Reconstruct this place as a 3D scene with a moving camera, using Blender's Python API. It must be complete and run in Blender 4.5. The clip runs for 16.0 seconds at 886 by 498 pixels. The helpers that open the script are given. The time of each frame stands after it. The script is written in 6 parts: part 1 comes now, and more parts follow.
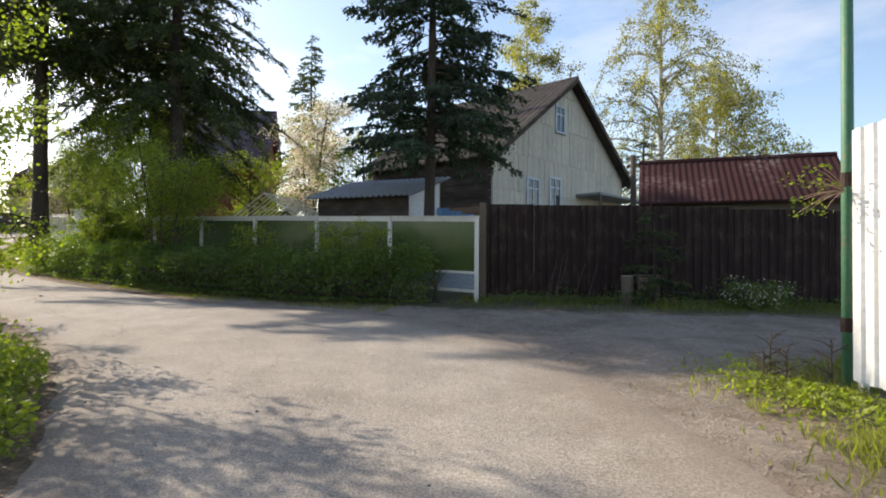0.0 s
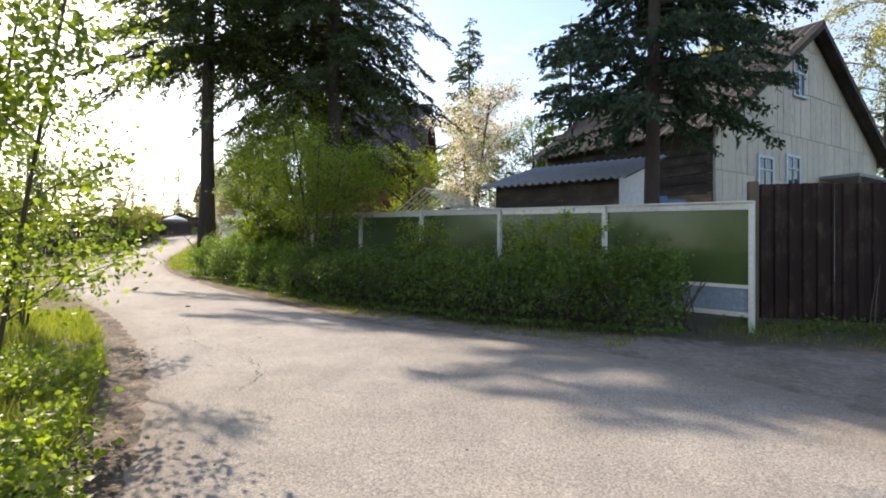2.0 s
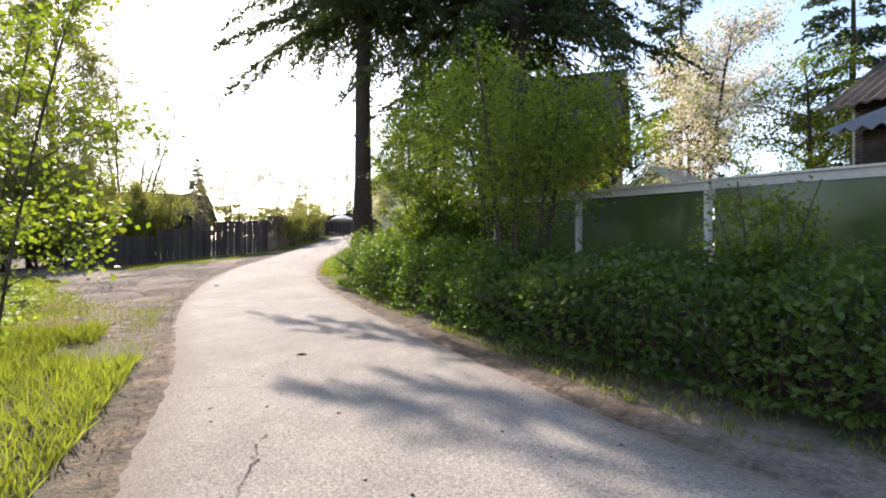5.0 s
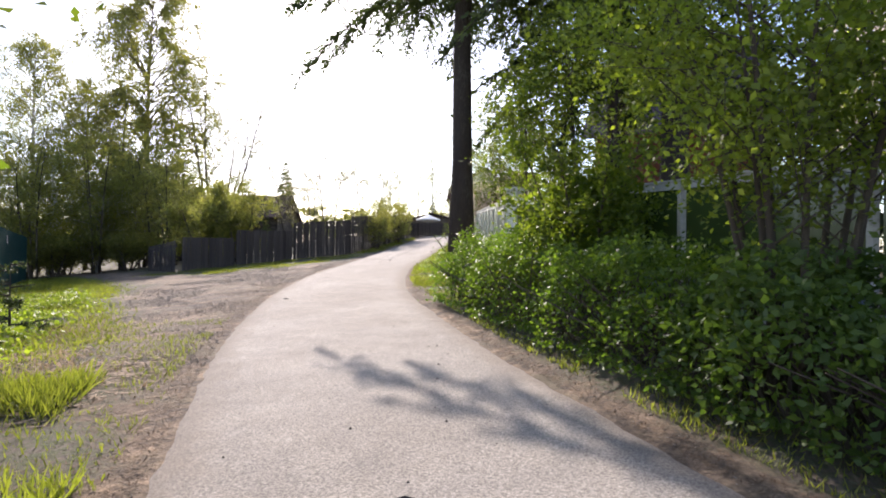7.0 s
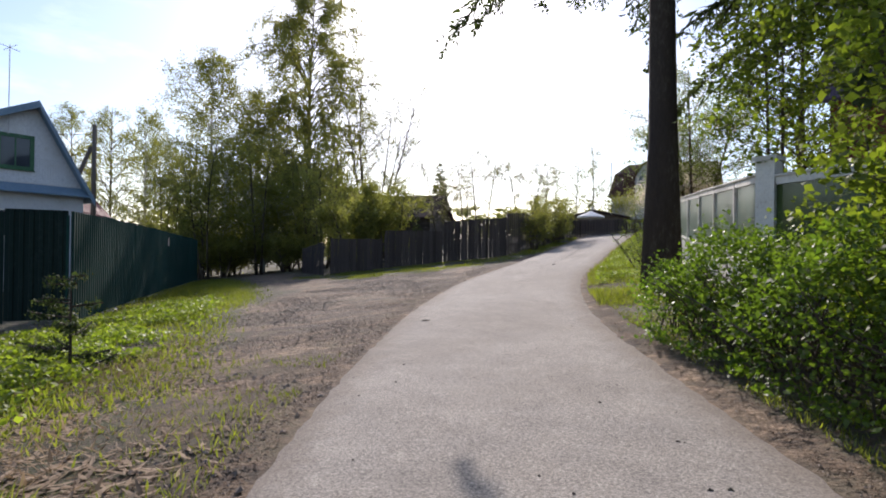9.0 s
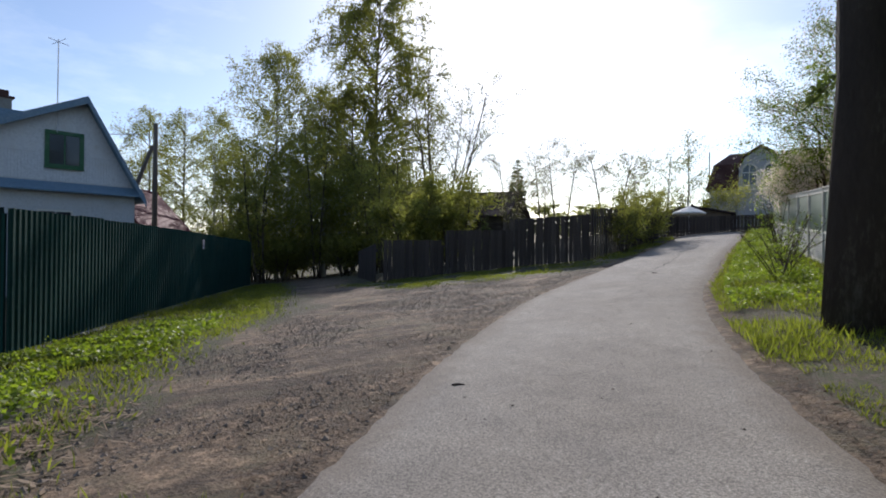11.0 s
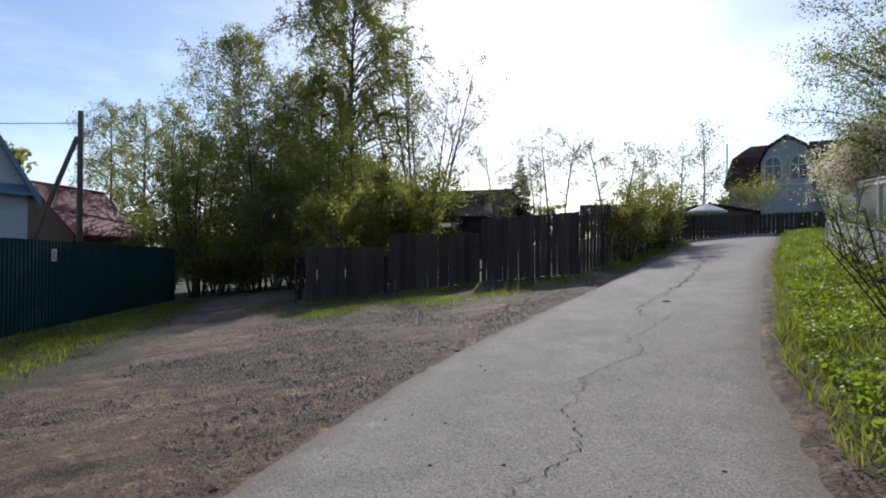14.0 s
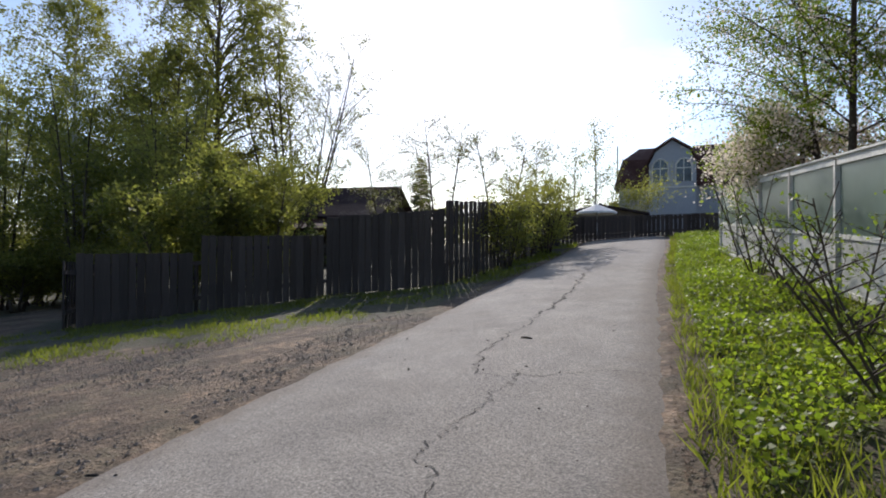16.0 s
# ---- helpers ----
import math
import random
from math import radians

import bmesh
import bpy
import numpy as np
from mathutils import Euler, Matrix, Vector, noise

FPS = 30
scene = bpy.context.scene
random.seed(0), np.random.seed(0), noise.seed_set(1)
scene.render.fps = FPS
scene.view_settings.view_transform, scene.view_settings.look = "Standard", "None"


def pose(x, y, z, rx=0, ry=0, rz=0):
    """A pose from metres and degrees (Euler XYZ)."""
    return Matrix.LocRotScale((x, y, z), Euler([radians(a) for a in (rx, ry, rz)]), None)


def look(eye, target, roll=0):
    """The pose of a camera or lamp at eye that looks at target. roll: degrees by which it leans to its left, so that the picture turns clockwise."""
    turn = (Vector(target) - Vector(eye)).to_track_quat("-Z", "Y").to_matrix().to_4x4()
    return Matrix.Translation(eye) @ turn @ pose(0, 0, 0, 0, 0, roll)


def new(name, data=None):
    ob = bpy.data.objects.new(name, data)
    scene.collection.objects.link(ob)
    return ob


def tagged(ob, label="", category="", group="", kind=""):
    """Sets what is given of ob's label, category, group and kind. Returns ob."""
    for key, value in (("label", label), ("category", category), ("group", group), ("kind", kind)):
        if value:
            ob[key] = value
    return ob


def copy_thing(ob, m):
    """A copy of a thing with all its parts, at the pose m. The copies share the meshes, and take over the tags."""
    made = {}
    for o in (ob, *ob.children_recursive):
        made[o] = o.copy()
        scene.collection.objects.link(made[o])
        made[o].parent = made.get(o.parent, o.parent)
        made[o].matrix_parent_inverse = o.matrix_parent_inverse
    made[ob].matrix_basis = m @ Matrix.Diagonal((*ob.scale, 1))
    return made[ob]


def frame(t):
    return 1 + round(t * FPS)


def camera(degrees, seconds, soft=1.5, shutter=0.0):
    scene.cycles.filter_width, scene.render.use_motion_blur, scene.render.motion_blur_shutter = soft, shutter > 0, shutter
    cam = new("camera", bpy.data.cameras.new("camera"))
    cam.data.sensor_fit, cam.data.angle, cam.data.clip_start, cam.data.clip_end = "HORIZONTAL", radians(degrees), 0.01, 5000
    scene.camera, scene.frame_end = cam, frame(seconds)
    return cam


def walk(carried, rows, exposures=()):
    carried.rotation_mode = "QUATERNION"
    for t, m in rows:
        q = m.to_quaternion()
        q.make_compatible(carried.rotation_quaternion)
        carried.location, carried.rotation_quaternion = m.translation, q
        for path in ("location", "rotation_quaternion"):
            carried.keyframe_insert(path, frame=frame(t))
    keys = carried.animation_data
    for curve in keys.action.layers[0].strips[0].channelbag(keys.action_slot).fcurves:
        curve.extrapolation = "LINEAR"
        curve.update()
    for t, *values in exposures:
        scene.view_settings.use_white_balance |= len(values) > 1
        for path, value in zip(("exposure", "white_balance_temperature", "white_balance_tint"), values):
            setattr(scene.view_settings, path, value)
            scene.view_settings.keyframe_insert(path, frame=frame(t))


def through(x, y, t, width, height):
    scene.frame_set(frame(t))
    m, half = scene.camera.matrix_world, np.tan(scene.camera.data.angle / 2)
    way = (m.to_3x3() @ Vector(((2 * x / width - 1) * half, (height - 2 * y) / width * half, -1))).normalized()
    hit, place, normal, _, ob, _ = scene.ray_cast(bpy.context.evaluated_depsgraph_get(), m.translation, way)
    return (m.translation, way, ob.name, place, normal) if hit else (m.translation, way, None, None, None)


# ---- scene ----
cam = camera(76.1, 16.0, soft=1.9)
METRES, EYE, TILT, LEAN, TURN = 30.0, 1.35, 0.0, 0.0, 0.0
ROWS = [
    (0.0, 0.0, 0.0, 0.0, -0.01, 1.0, -0.47),
    (0.5, -0.0123, 0.0294, 0.0007, 3.16, 0.92, -0.48),
    (1.0, -0.0242, 0.058, 0.001, 7.46, 0.88, -0.5),
    (1.5, -0.0385, 0.0872, 0.0023, 11.79, 0.77, -0.56),
    (2.0, -0.0519, 0.1146, 0.003, 14.52, 0.83, -0.57),
    (2.5, -0.0669, 0.1442, 0.0037, 16.27, 0.77, -0.55),
    (3.0, -0.0806, 0.1722, 0.0041, 17.93, 0.74, -0.51),
    (3.5, -0.097, 0.2008, 0.0045, 21.18, 0.67, -0.43),
    (4.0, -0.1134, 0.2275, 0.0052, 23.95, 0.68, -0.43),
    (4.5, -0.1336, 0.2533, 0.006, 27.6, 0.59, -0.5),
    (7.0, -0.2428, 0.3622, 0.0093, 38.77, 0.64, -0.79),
    (7.5, -0.2663, 0.3809, 0.0105, 41.75, 0.58, -0.82),
    (8.0, -0.2885, 0.4004, 0.0114, 45.2, 0.56, -0.76),
    (8.5, -0.3113, 0.4182, 0.0123, 50.3, 0.46, -0.8),
    (9.0, -0.3333, 0.4378, 0.0127, 54.11, 0.41, -0.77),
    (9.5, -0.3565, 0.4572, 0.0143, 57.76, 0.29, -0.74),
    (12.0, -0.4738, 0.5628, 0.0203, 64.49, 0.33, -0.63),
    (12.5, -0.495, 0.5862, 0.022, 66.23, 0.34, -0.55),
    (13.0, -0.5141, 0.6129, 0.0241, 66.02, 0.41, -0.4),
    (13.5, -0.5345, 0.6366, 0.0257, 65.12, 0.37, -0.51),
    (14.0, -0.5543, 0.6616, 0.027, 63.05, 0.45, -0.47),
    (14.5, -0.5741, 0.6853, 0.0283, 61.27, 0.45, -0.49),
    (15.0, -0.5906, 0.7109, 0.0298, 58.07, 0.57, -0.4),
    (15.5, -0.6087, 0.7353, 0.0305, 56.1, 0.58, -0.44),
    (16.0, -0.6254, 0.7628, 0.0321, 53.64, 0.63, -0.34),
]
walk(cam, [(t, pose(0, 0, EYE, TILT, LEAN, TURN) @ pose(METRES * x, METRES * y, METRES * z, 90 + pitch, roll, yaw)) for t, x, y, z, yaw, pitch, roll in ROWS],
     exposures=[(0.0, 0.78, 7200, 14), (2.0, 1.04, 7050, 16), (4.5, 1.12, 6800, 18), (7.0, 1.0, 6550, 21), (8.0, 0.66, 6450, 21), (9.5, 0.2, 6250, 18), (12.0, -0.22, 5980, 14), (14.0, -0.14, 6000, 14), (16.0, 0.02, 6100, 15)])

# ---- light ----
SUN_YAW, SUN_ELEV = 55.4, 29.2
sun_dir = Vector((-math.sin(radians(SUN_YAW)) * math.cos(radians(SUN_ELEV)), math.cos(radians(SUN_YAW)) * math.cos(radians(SUN_ELEV)), math.sin(radians(SUN_ELEV))))
world = bpy.data.worlds.new("sky")
scene.world = world
world.use_nodes = True
wn, wl = world.node_tree.nodes, world.node_tree.links
sky = wn.new("ShaderNodeTexSky")
sky.sky_type = "NISHITA"
sky.sun_disc = False
sky.sun_elevation = radians(SUN_ELEV)
sky.sun_rotation = radians(360 - SUN_YAW)
sky.air_density, sky.dust_density, sky.ozone_density = 1.0, 0.7, 2.0
wn["Background"].inputs["Strength"].default_value = 0.15
cloud_noise = wn.new("ShaderNodeTexNoise")
cloud_noise.inputs["Scale"].default_value, cloud_noise.inputs["Detail"].default_value, cloud_noise.inputs["Roughness"].default_value = 2.6, 7.0, 0.6
cloud_map = wn.new("ShaderNodeMapping")
cloud_map.inputs["Scale"].default_value = (1.0, 1.0, 3.2)
cloud_co = wn.new("ShaderNodeTexCoord")
wl.new(cloud_co.outputs["Generated"], cloud_map.inputs[0])
wl.new(cloud_map.outputs[0], cloud_noise.inputs["Vector"])
cloud_amount = wn.new("ShaderNodeMapRange")
for key, v in (("From Min", 0.46), ("From Max", 0.8), ("To Min", 0.0), ("To Max", 0.6)):
    cloud_amount.inputs[key].default_value = v
wl.new(cloud_noise.outputs["Fac"], cloud_amount.inputs["Value"])
pale = wn.new("ShaderNodeHueSaturation")
pale.inputs["Saturation"].default_value, pale.inputs["Value"].default_value = 0.3, 1.35
wl.new(sky.outputs[0], pale.inputs["Color"])
sky_mix = wn.new("ShaderNodeMix")
sky_mix.data_type = "RGBA"
wl.new(cloud_amount.outputs[0], sky_mix.inputs[0])
wl.new(sky.outputs[0], sky_mix.inputs[6])
wl.new(pale.outputs[0], sky_mix.inputs[7])
wl.new(sky_mix.outputs[2], wn["Background"].inputs["Color"])
sun = new("sun", bpy.data.lights.new("sun", "SUN"))
sun.data.energy, sun.data.angle, sun.data.color = 4.8, radians(0.55), (1.0, 0.93, 0.82)
sun.matrix_world = look(sun_dir * 60, (0, 0, 0))


# ---- materials ----
def nodes_of(name):
    m = bpy.data.materials.new(name)
    m.use_nodes = True
    return m, m.node_tree.nodes, m.node_tree.links, m.node_tree.nodes["Principled BSDF"]


def ramp_between(nt, ln, fac, a, b, lo=0.3, hi=0.7):
    r = nt.new("ShaderNodeValToRGB")
    r.color_ramp.elements[0].position, r.color_ramp.elements[1].position = lo, hi
    r.color_ramp.elements[0].color, r.color_ramp.elements[1].color = (*a, 1), (*b, 1)
    ln.new(fac, r.inputs[0])
    return r.outputs[0]


def noise_tex(nt, ln, scale, detail=4.0, rough=0.6, stretch=None, src="Object"):
    co = nt.new("ShaderNodeTexCoord")
    n = nt.new("ShaderNodeTexNoise")
    n.inputs["Scale"].default_value, n.inputs["Detail"].default_value, n.inputs["Roughness"].default_value = scale, detail, rough
    if stretch:
        mp = nt.new("ShaderNodeMapping")
        mp.inputs["Scale"].default_value = stretch
        ln.new(co.outputs[src], mp.inputs[0])
        ln.new(mp.outputs[0], n.inputs["Vector"])
    else:
        ln.new(co.outputs[src], n.inputs["Vector"])
    return n.outputs["Fac"]


def mix_col(nt, ln, fac, a, b, mode="MIX"):
    m = nt.new("ShaderNodeMix")
    m.data_type, m.blend_type = "RGBA", mode
    for sock, v in ((m.inputs[0], fac), (m.inputs[6], a), (m.inputs[7], b)):
        if isinstance(v, (int, float)):
            sock.default_value = v
        elif isinstance(v, tuple):
            sock.default_value = (*v, 1)
        else:
            ln.new(v, sock)
    return m.outputs[2]


def surf(name, a, b, wear, coarse=0.8, fine=14.0, rough=0.75, bump=0.25, depth=0.02, metal=0.0, stretch=None, vary=0.12, wear_at=0.62):
    """A surface of two tones, fine grain, patches of wear, and a little change from piece to piece."""
    m, nt, ln, bsdf = nodes_of(name)
    n1 = noise_tex(nt, ln, coarse, 3.0, stretch=stretch)
    n2 = noise_tex(nt, ln, fine, 6.0, 0.7, stretch=stretch)
    base = ramp_between(nt, ln, n1, a, b)
    worn = nt.new("ShaderNodeMath")
    worn.operation = "MULTIPLY"
    ln.new(n2, worn.inputs[0])
    ln.new(n1, worn.inputs[1])
    wf = nt.new("ShaderNodeMapRange")
    wf.inputs["From Min"].default_value, wf.inputs["From Max"].default_value = wear_at * 0.45, wear_at * 0.45 + 0.12
    ln.new(worn.outputs[0], wf.inputs["Value"])
    c = mix_col(nt, ln, wf.outputs[0], base, wear)
    grain = ramp_between(nt, ln, n2, (0.72, 0.72, 0.72), (1.15, 1.15, 1.15), 0.25, 0.75)
    c = mix_col(nt, ln, 1.0, c, grain, "MULTIPLY")
    info = nt.new("ShaderNodeObjectInfo")
    var = ramp_between(nt, ln, info.outputs["Random"], (1 - vary,) * 3, (1 + vary,) * 3, 0.0, 1.0)
    c = mix_col(nt, ln, 1.0, c, var, "MULTIPLY")
    ln.new(c, bsdf.inputs["Base Color"])
    bsdf.inputs["Metallic"].default_value = metal
    bsdf.inputs["Specular IOR Level"].default_value = 0.2 if rough > 0.68 else 0.45
    rr = nt.new("ShaderNodeMapRange")
    rr.inputs["To Min"].default_value, rr.inputs["To Max"].default_value = max(rough - 0.12, 0.02), min(rough + 0.12, 1.0)
    ln.new(n2, rr.inputs["Value"])
    ln.new(rr.outputs[0], bsdf.inputs["Roughness"])
    bp = nt.new("ShaderNodeBump")
    bp.inputs["Strength"].default_value, bp.inputs["Distance"].default_value = bump, depth
    ln.new(n2, bp.inputs["Height"])
    ln.new(bp.outputs[0], bsdf.inputs["Normal"])
    return m


def foliage(name, a, b, glow, rough=0.6, through=0.45):
    """Leaves: two greens spread leaf by leaf, and the light that comes through them."""
    m, nt, ln, bsdf = nodes_of(name)
    geo = nt.new("ShaderNodeNewGeometry")
    c1 = ramp_between(nt, ln, geo.outputs["Random Per Island"], (a[0] * 1.12, a[1], a[2]), (b[0] * 1.12, b[1], b[2]), 0.0, 1.0)
    n = noise_tex(nt, ln, 0.6, 3.0)
    c1 = mix_col(nt, ln, 1.0, c1, ramp_between(nt, ln, n, (0.75, 0.75, 0.75), (1.2, 1.2, 1.2)), "MULTIPLY")
    ln.new(c1, bsdf.inputs["Base Color"])
    bsdf.inputs["Roughness"].default_value = rough + 0.08
    bsdf.inputs["Specular IOR Level"].default_value = 0.3
    tr = nt.new("ShaderNodeBsdfTranslucent")
    ln.new(mix_col(nt, ln, 1.0, c1, tuple(v * 1.6 for v in glow), "MULTIPLY"), tr.inputs["Color"])
    mx = nt.new("ShaderNodeMixShader")
    mx.inputs[0].default_value = through
    ln.new(bsdf.outputs[0], mx.inputs[1])
    ln.new(tr.outputs[0], mx.inputs[2])
    ln.new(mx.outputs[0], nt["Material Output"].inputs["Surface"])
    return m


def road_material():
    m, nt, ln, bsdf = nodes_of("asphalt")
    big = noise_tex(nt, ln, 0.22, 4.0)
    mid = noise_tex(nt, ln, 2.4, 5.0)
    grit = noise_tex(nt, ln, 55.0, 4.0, 0.8)
    vor = nt.new("ShaderNodeTexVoronoi")
    vor.inputs["Scale"].default_value = 150.0
    co = nt.new("ShaderNodeTexCoord")
    ln.new(co.outputs["Object"], vor.inputs["Vector"])
    c = ramp_between(nt, ln, big, (0.245, 0.223, 0.198), (0.31, 0.288, 0.26))
    c = mix_col(nt, ln, 1.0, c, ramp_between(nt, ln, mid, (0.86, 0.86, 0.87), (1.1, 1.09, 1.07)), "MULTIPLY")
    c = mix_col(nt, ln, 1.0, c, ramp_between(nt, ln, grit, (0.5, 0.5, 0.5), (1.5, 1.48, 1.44), 0.34, 0.66), "MULTIPLY")
    stain = noise_tex(nt, ln, 0.9, 7.0, 0.65)
    c = mix_col(nt, ln, 1.0, c, ramp_between(nt, ln, stain, (0.9, 0.89, 0.88), (1.05, 1.05, 1.05), 0.3, 0.6), "MULTIPLY")
    stones = ramp_between(nt, ln, vor.outputs["Color"], (0.68, 0.68, 0.68), (1.38, 1.37, 1.34), 0.1, 0.9)
    c = mix_col(nt, ln, 1.0, c, stones, "MULTIPLY")
    at = nt.new("ShaderNodeAttribute")
    at.attribute_name = "dust"
    dirt_edge = noise_tex(nt, ln, 3.0, 8.0, 0.75)
    ad = nt.new("ShaderNodeMath")
    ad.operation = "ADD"
    ln.new(at.outputs["Fac"], ad.inputs[0])
    ln.new(dirt_edge, ad.inputs[1])
    mr = nt.new("ShaderNodeMapRange")
    for key, v in (("From Min", 0.95), ("From Max", 1.35), ("To Max", 0.75)):
        mr.inputs[key].default_value = v
    ln.new(ad.outputs[0], mr.inputs["Value"])
    dirt = ramp_between(nt, ln, grit, (0.11, 0.089, 0.068), (0.3, 0.25, 0.2))
    c = mix_col(nt, ln, mr.outputs[0], c, dirt)
    ln.new(c, bsdf.inputs["Base Color"])
    bsdf.inputs["Roughness"].default_value = 0.93
    bsdf.inputs["Specular IOR Level"].default_value = 0.25
    bp = nt.new("ShaderNodeBump")
    bp.inputs["Strength"].default_value, bp.inputs["Distance"].default_value = 0.45, 0.01
    ln.new(mix_col(nt, ln, 0.5, grit, vor.outputs["Distance"]), bp.inputs["Height"])
    ln.new(bp.outputs[0], bsdf.inputs["Normal"])
    return m


def ground_material():
    """Soil, gravel and grass, laid out by the zone attribute: red is gravel, green is turf, blue is packed pale dust."""
    m, nt, ln, bsdf = nodes_of("ground")
    at = nt.new("ShaderNodeAttribute")
    at.attribute_name = "zone"
    sp = nt.new("ShaderNodeSeparateColor")
    ln.new(at.outputs["Color"], sp.inputs[0])
    big = noise_tex(nt, ln, 0.5, 4.0)
    mid = noise_tex(nt, ln, 4.0, 6.0, 0.7)
    grit = noise_tex(nt, ln, 38.0, 5.0, 0.8)
    vor = nt.new("ShaderNodeTexVoronoi")
    vor.inputs["Scale"].default_value = 34.0
    co = nt.new("ShaderNodeTexCoord")
    ln.new(co.outputs["Object"], vor.inputs["Vector"])
    soil = ramp_between(nt, ln, grit, (0.068, 0.051, 0.037), (0.155, 0.12, 0.085))
    stones = ramp_between(nt, ln, vor.outputs["Color"], (0.135, 0.099, 0.07), (0.29, 0.22, 0.16), 0.1, 0.9)
    gravel = mix_col(nt, ln, ramp_between(nt, ln, mid, (0, 0, 0), (1, 1, 1), 0.4, 0.6), soil, stones)
    clods = noise_tex(nt, ln, 11.0, 6.0, 0.75)
    gravel = mix_col(nt, ln, 1.0, gravel, ramp_between(nt, ln, clods, (0.5, 0.47, 0.44), (1.3, 1.27, 1.2), 0.35, 0.65), "MULTIPLY")
    straw = noise_tex(nt, ln, 1.3, 6.0, 0.7)
    turn = nt.new("ShaderNodeMapping")
    turn.inputs["Rotation"].default_value[2] = math.radians(48)
    turn.inputs["Scale"].default_value = (2.6, 0.35, 1.0)
    ln.new(co.outputs["Object"], turn.inputs["Vector"])
    ruts = nt.new("ShaderNodeTexNoise")
    ruts.inputs["Scale"].default_value, ruts.inputs["Detail"].default_value, ruts.inputs["Roughness"].default_value = 1.0, 7.0, 0.68
    ln.new(turn.outputs[0], ruts.inputs["Vector"])
    gravel = mix_col(nt, ln, 1.0, gravel, ramp_between(nt, ln, ruts.outputs["Fac"], (0.52, 0.49, 0.48), (1.4, 1.33, 1.22), 0.38, 0.6), "MULTIPLY")
    gravel = mix_col(nt, ln, ramp_between(nt, ln, straw, (0, 0, 0), (0.55, 0.55, 0.55), 0.5, 0.62), gravel, ramp_between(nt, ln, grit, (0.07, 0.06, 0.03), (0.2, 0.165, 0.095)))
    turf = ramp_between(nt, ln, grit, (0.04, 0.045, 0.017), (0.095, 0.1, 0.036))

    turf = mix_col(nt, ln, ramp_between(nt, ln, clods, (0, 0, 0), (1, 1, 1), 0.42, 0.55), soil, turf)

    def wobble(channel):
        ad = nt.new("ShaderNodeMath")
        ad.operation = "ADD"
        sub = nt.new("ShaderNodeMapRange")
        sub.inputs["To Min"].default_value, sub.inputs["To Max"].default_value = -0.45, 0.45
        ln.new(mid, sub.inputs["Value"])
        ln.new(channel, ad.inputs[0])
        ln.new(sub.outputs[0], ad.inputs[1])
        mr = nt.new("ShaderNodeMapRange")
        mr.inputs["From Min"].default_value, mr.inputs["From Max"].default_value = 0.35, 0.65
        ln.new(ad.outputs[0], mr.inputs["Value"])
        return mr.outputs[0]

    packed = ramp_between(nt, ln, grit, (0.13, 0.112, 0.094), (0.33, 0.29, 0.25))
    packed = mix_col(nt, ln, 1.0, packed, ramp_between(nt, ln, clods, (0.72, 0.69, 0.66), (1.15, 1.13, 1.1), 0.35, 0.65), "MULTIPLY")
    packed = mix_col(nt, ln, ramp_between(nt, ln, straw, (0, 0, 0), (0.7, 0.7, 0.7), 0.48, 0.64), packed, soil)
    c = mix_col(nt, ln, wobble(sp.outputs["Green"]), soil, turf)
    c = mix_col(nt, ln, wobble(sp.outputs["Red"]), c, gravel)
    c = mix_col(nt, ln, wobble(sp.outputs["Blue"]), c, packed)
    c = mix_col(nt, ln, 1.0, c, ramp_between(nt, ln, big, (0.8, 0.8, 0.8), (1.15, 1.15, 1.15)), "MULTIPLY")
    ln.new(c, bsdf.inputs["Base Color"])
    bsdf.inputs["Roughness"].default_value = 0.95
    bp = nt.new("ShaderNodeBump")
    bp.inputs["Strength"].default_value, bp.inputs["Distance"].default_value = 0.9, 0.05
    ln.new(mix_col(nt, ln, 0.5, mix_col(nt, ln, 0.5, grit, vor.outputs["Distance"]), clods), bp.inputs["Height"])
    ln.new(bp.outputs[0], bsdf.inputs["Normal"])
    return m


def glass_material(name, tint, rough=0.08):
    m, nt, ln, bsdf = nodes_of(name)
    n = noise_tex(nt, ln, 1.2, 3.0)
    ln.new(ramp_between(nt, ln, n, tuple(v * 0.8 for v in tint), tuple(v * 1.2 for v in tint)), bsdf.inputs["Base Color"])
    bsdf.inputs["Roughness"].default_value = rough
    bsdf.inputs["Specular IOR Level"].default_value = 0.6
    return m


M_ROAD, M_GROUND = road_material(), ground_material()
M_BARK = surf("spruce_bark", (0.05, 0.04, 0.034), (0.085, 0.068, 0.055), (0.12, 0.11, 0.09), 1.5, 22, 0.95, 0.9, 0.04, stretch=(1, 1, 0.3))
M_TWIG = surf("twig_bark", (0.06, 0.046, 0.034), (0.11, 0.088, 0.065), (0.15, 0.13, 0.1), 2, 30, 0.9, 0.4, stretch=(1, 1, 0.3))
M_BIRCH = surf("birch_bark", (0.55, 0.53, 0.48), (0.4, 0.38, 0.33), (0.06, 0.05, 0.045), 1.2, 9, 0.8, 0.3, stretch=(0.5, 0.5, 2.0), wear_at=0.6)
M_NEEDLE = foliage("spruce_needles", (0.024, 0.041, 0.017), (0.058, 0.083, 0.035), (1.4, 1.5, 0.7), 0.6, 0.36)
M_FIR = foliage("fir_needles", (0.022, 0.042, 0.028), (0.046, 0.078, 0.052), (1.3, 1.4, 0.8), 0.6, 0.3)
M_HEDGE = foliage("hedge_leaves", (0.045, 0.085, 0.018), (0.1, 0.16, 0.03), (1.5, 1.7, 0.5), 0.42, 0.42)
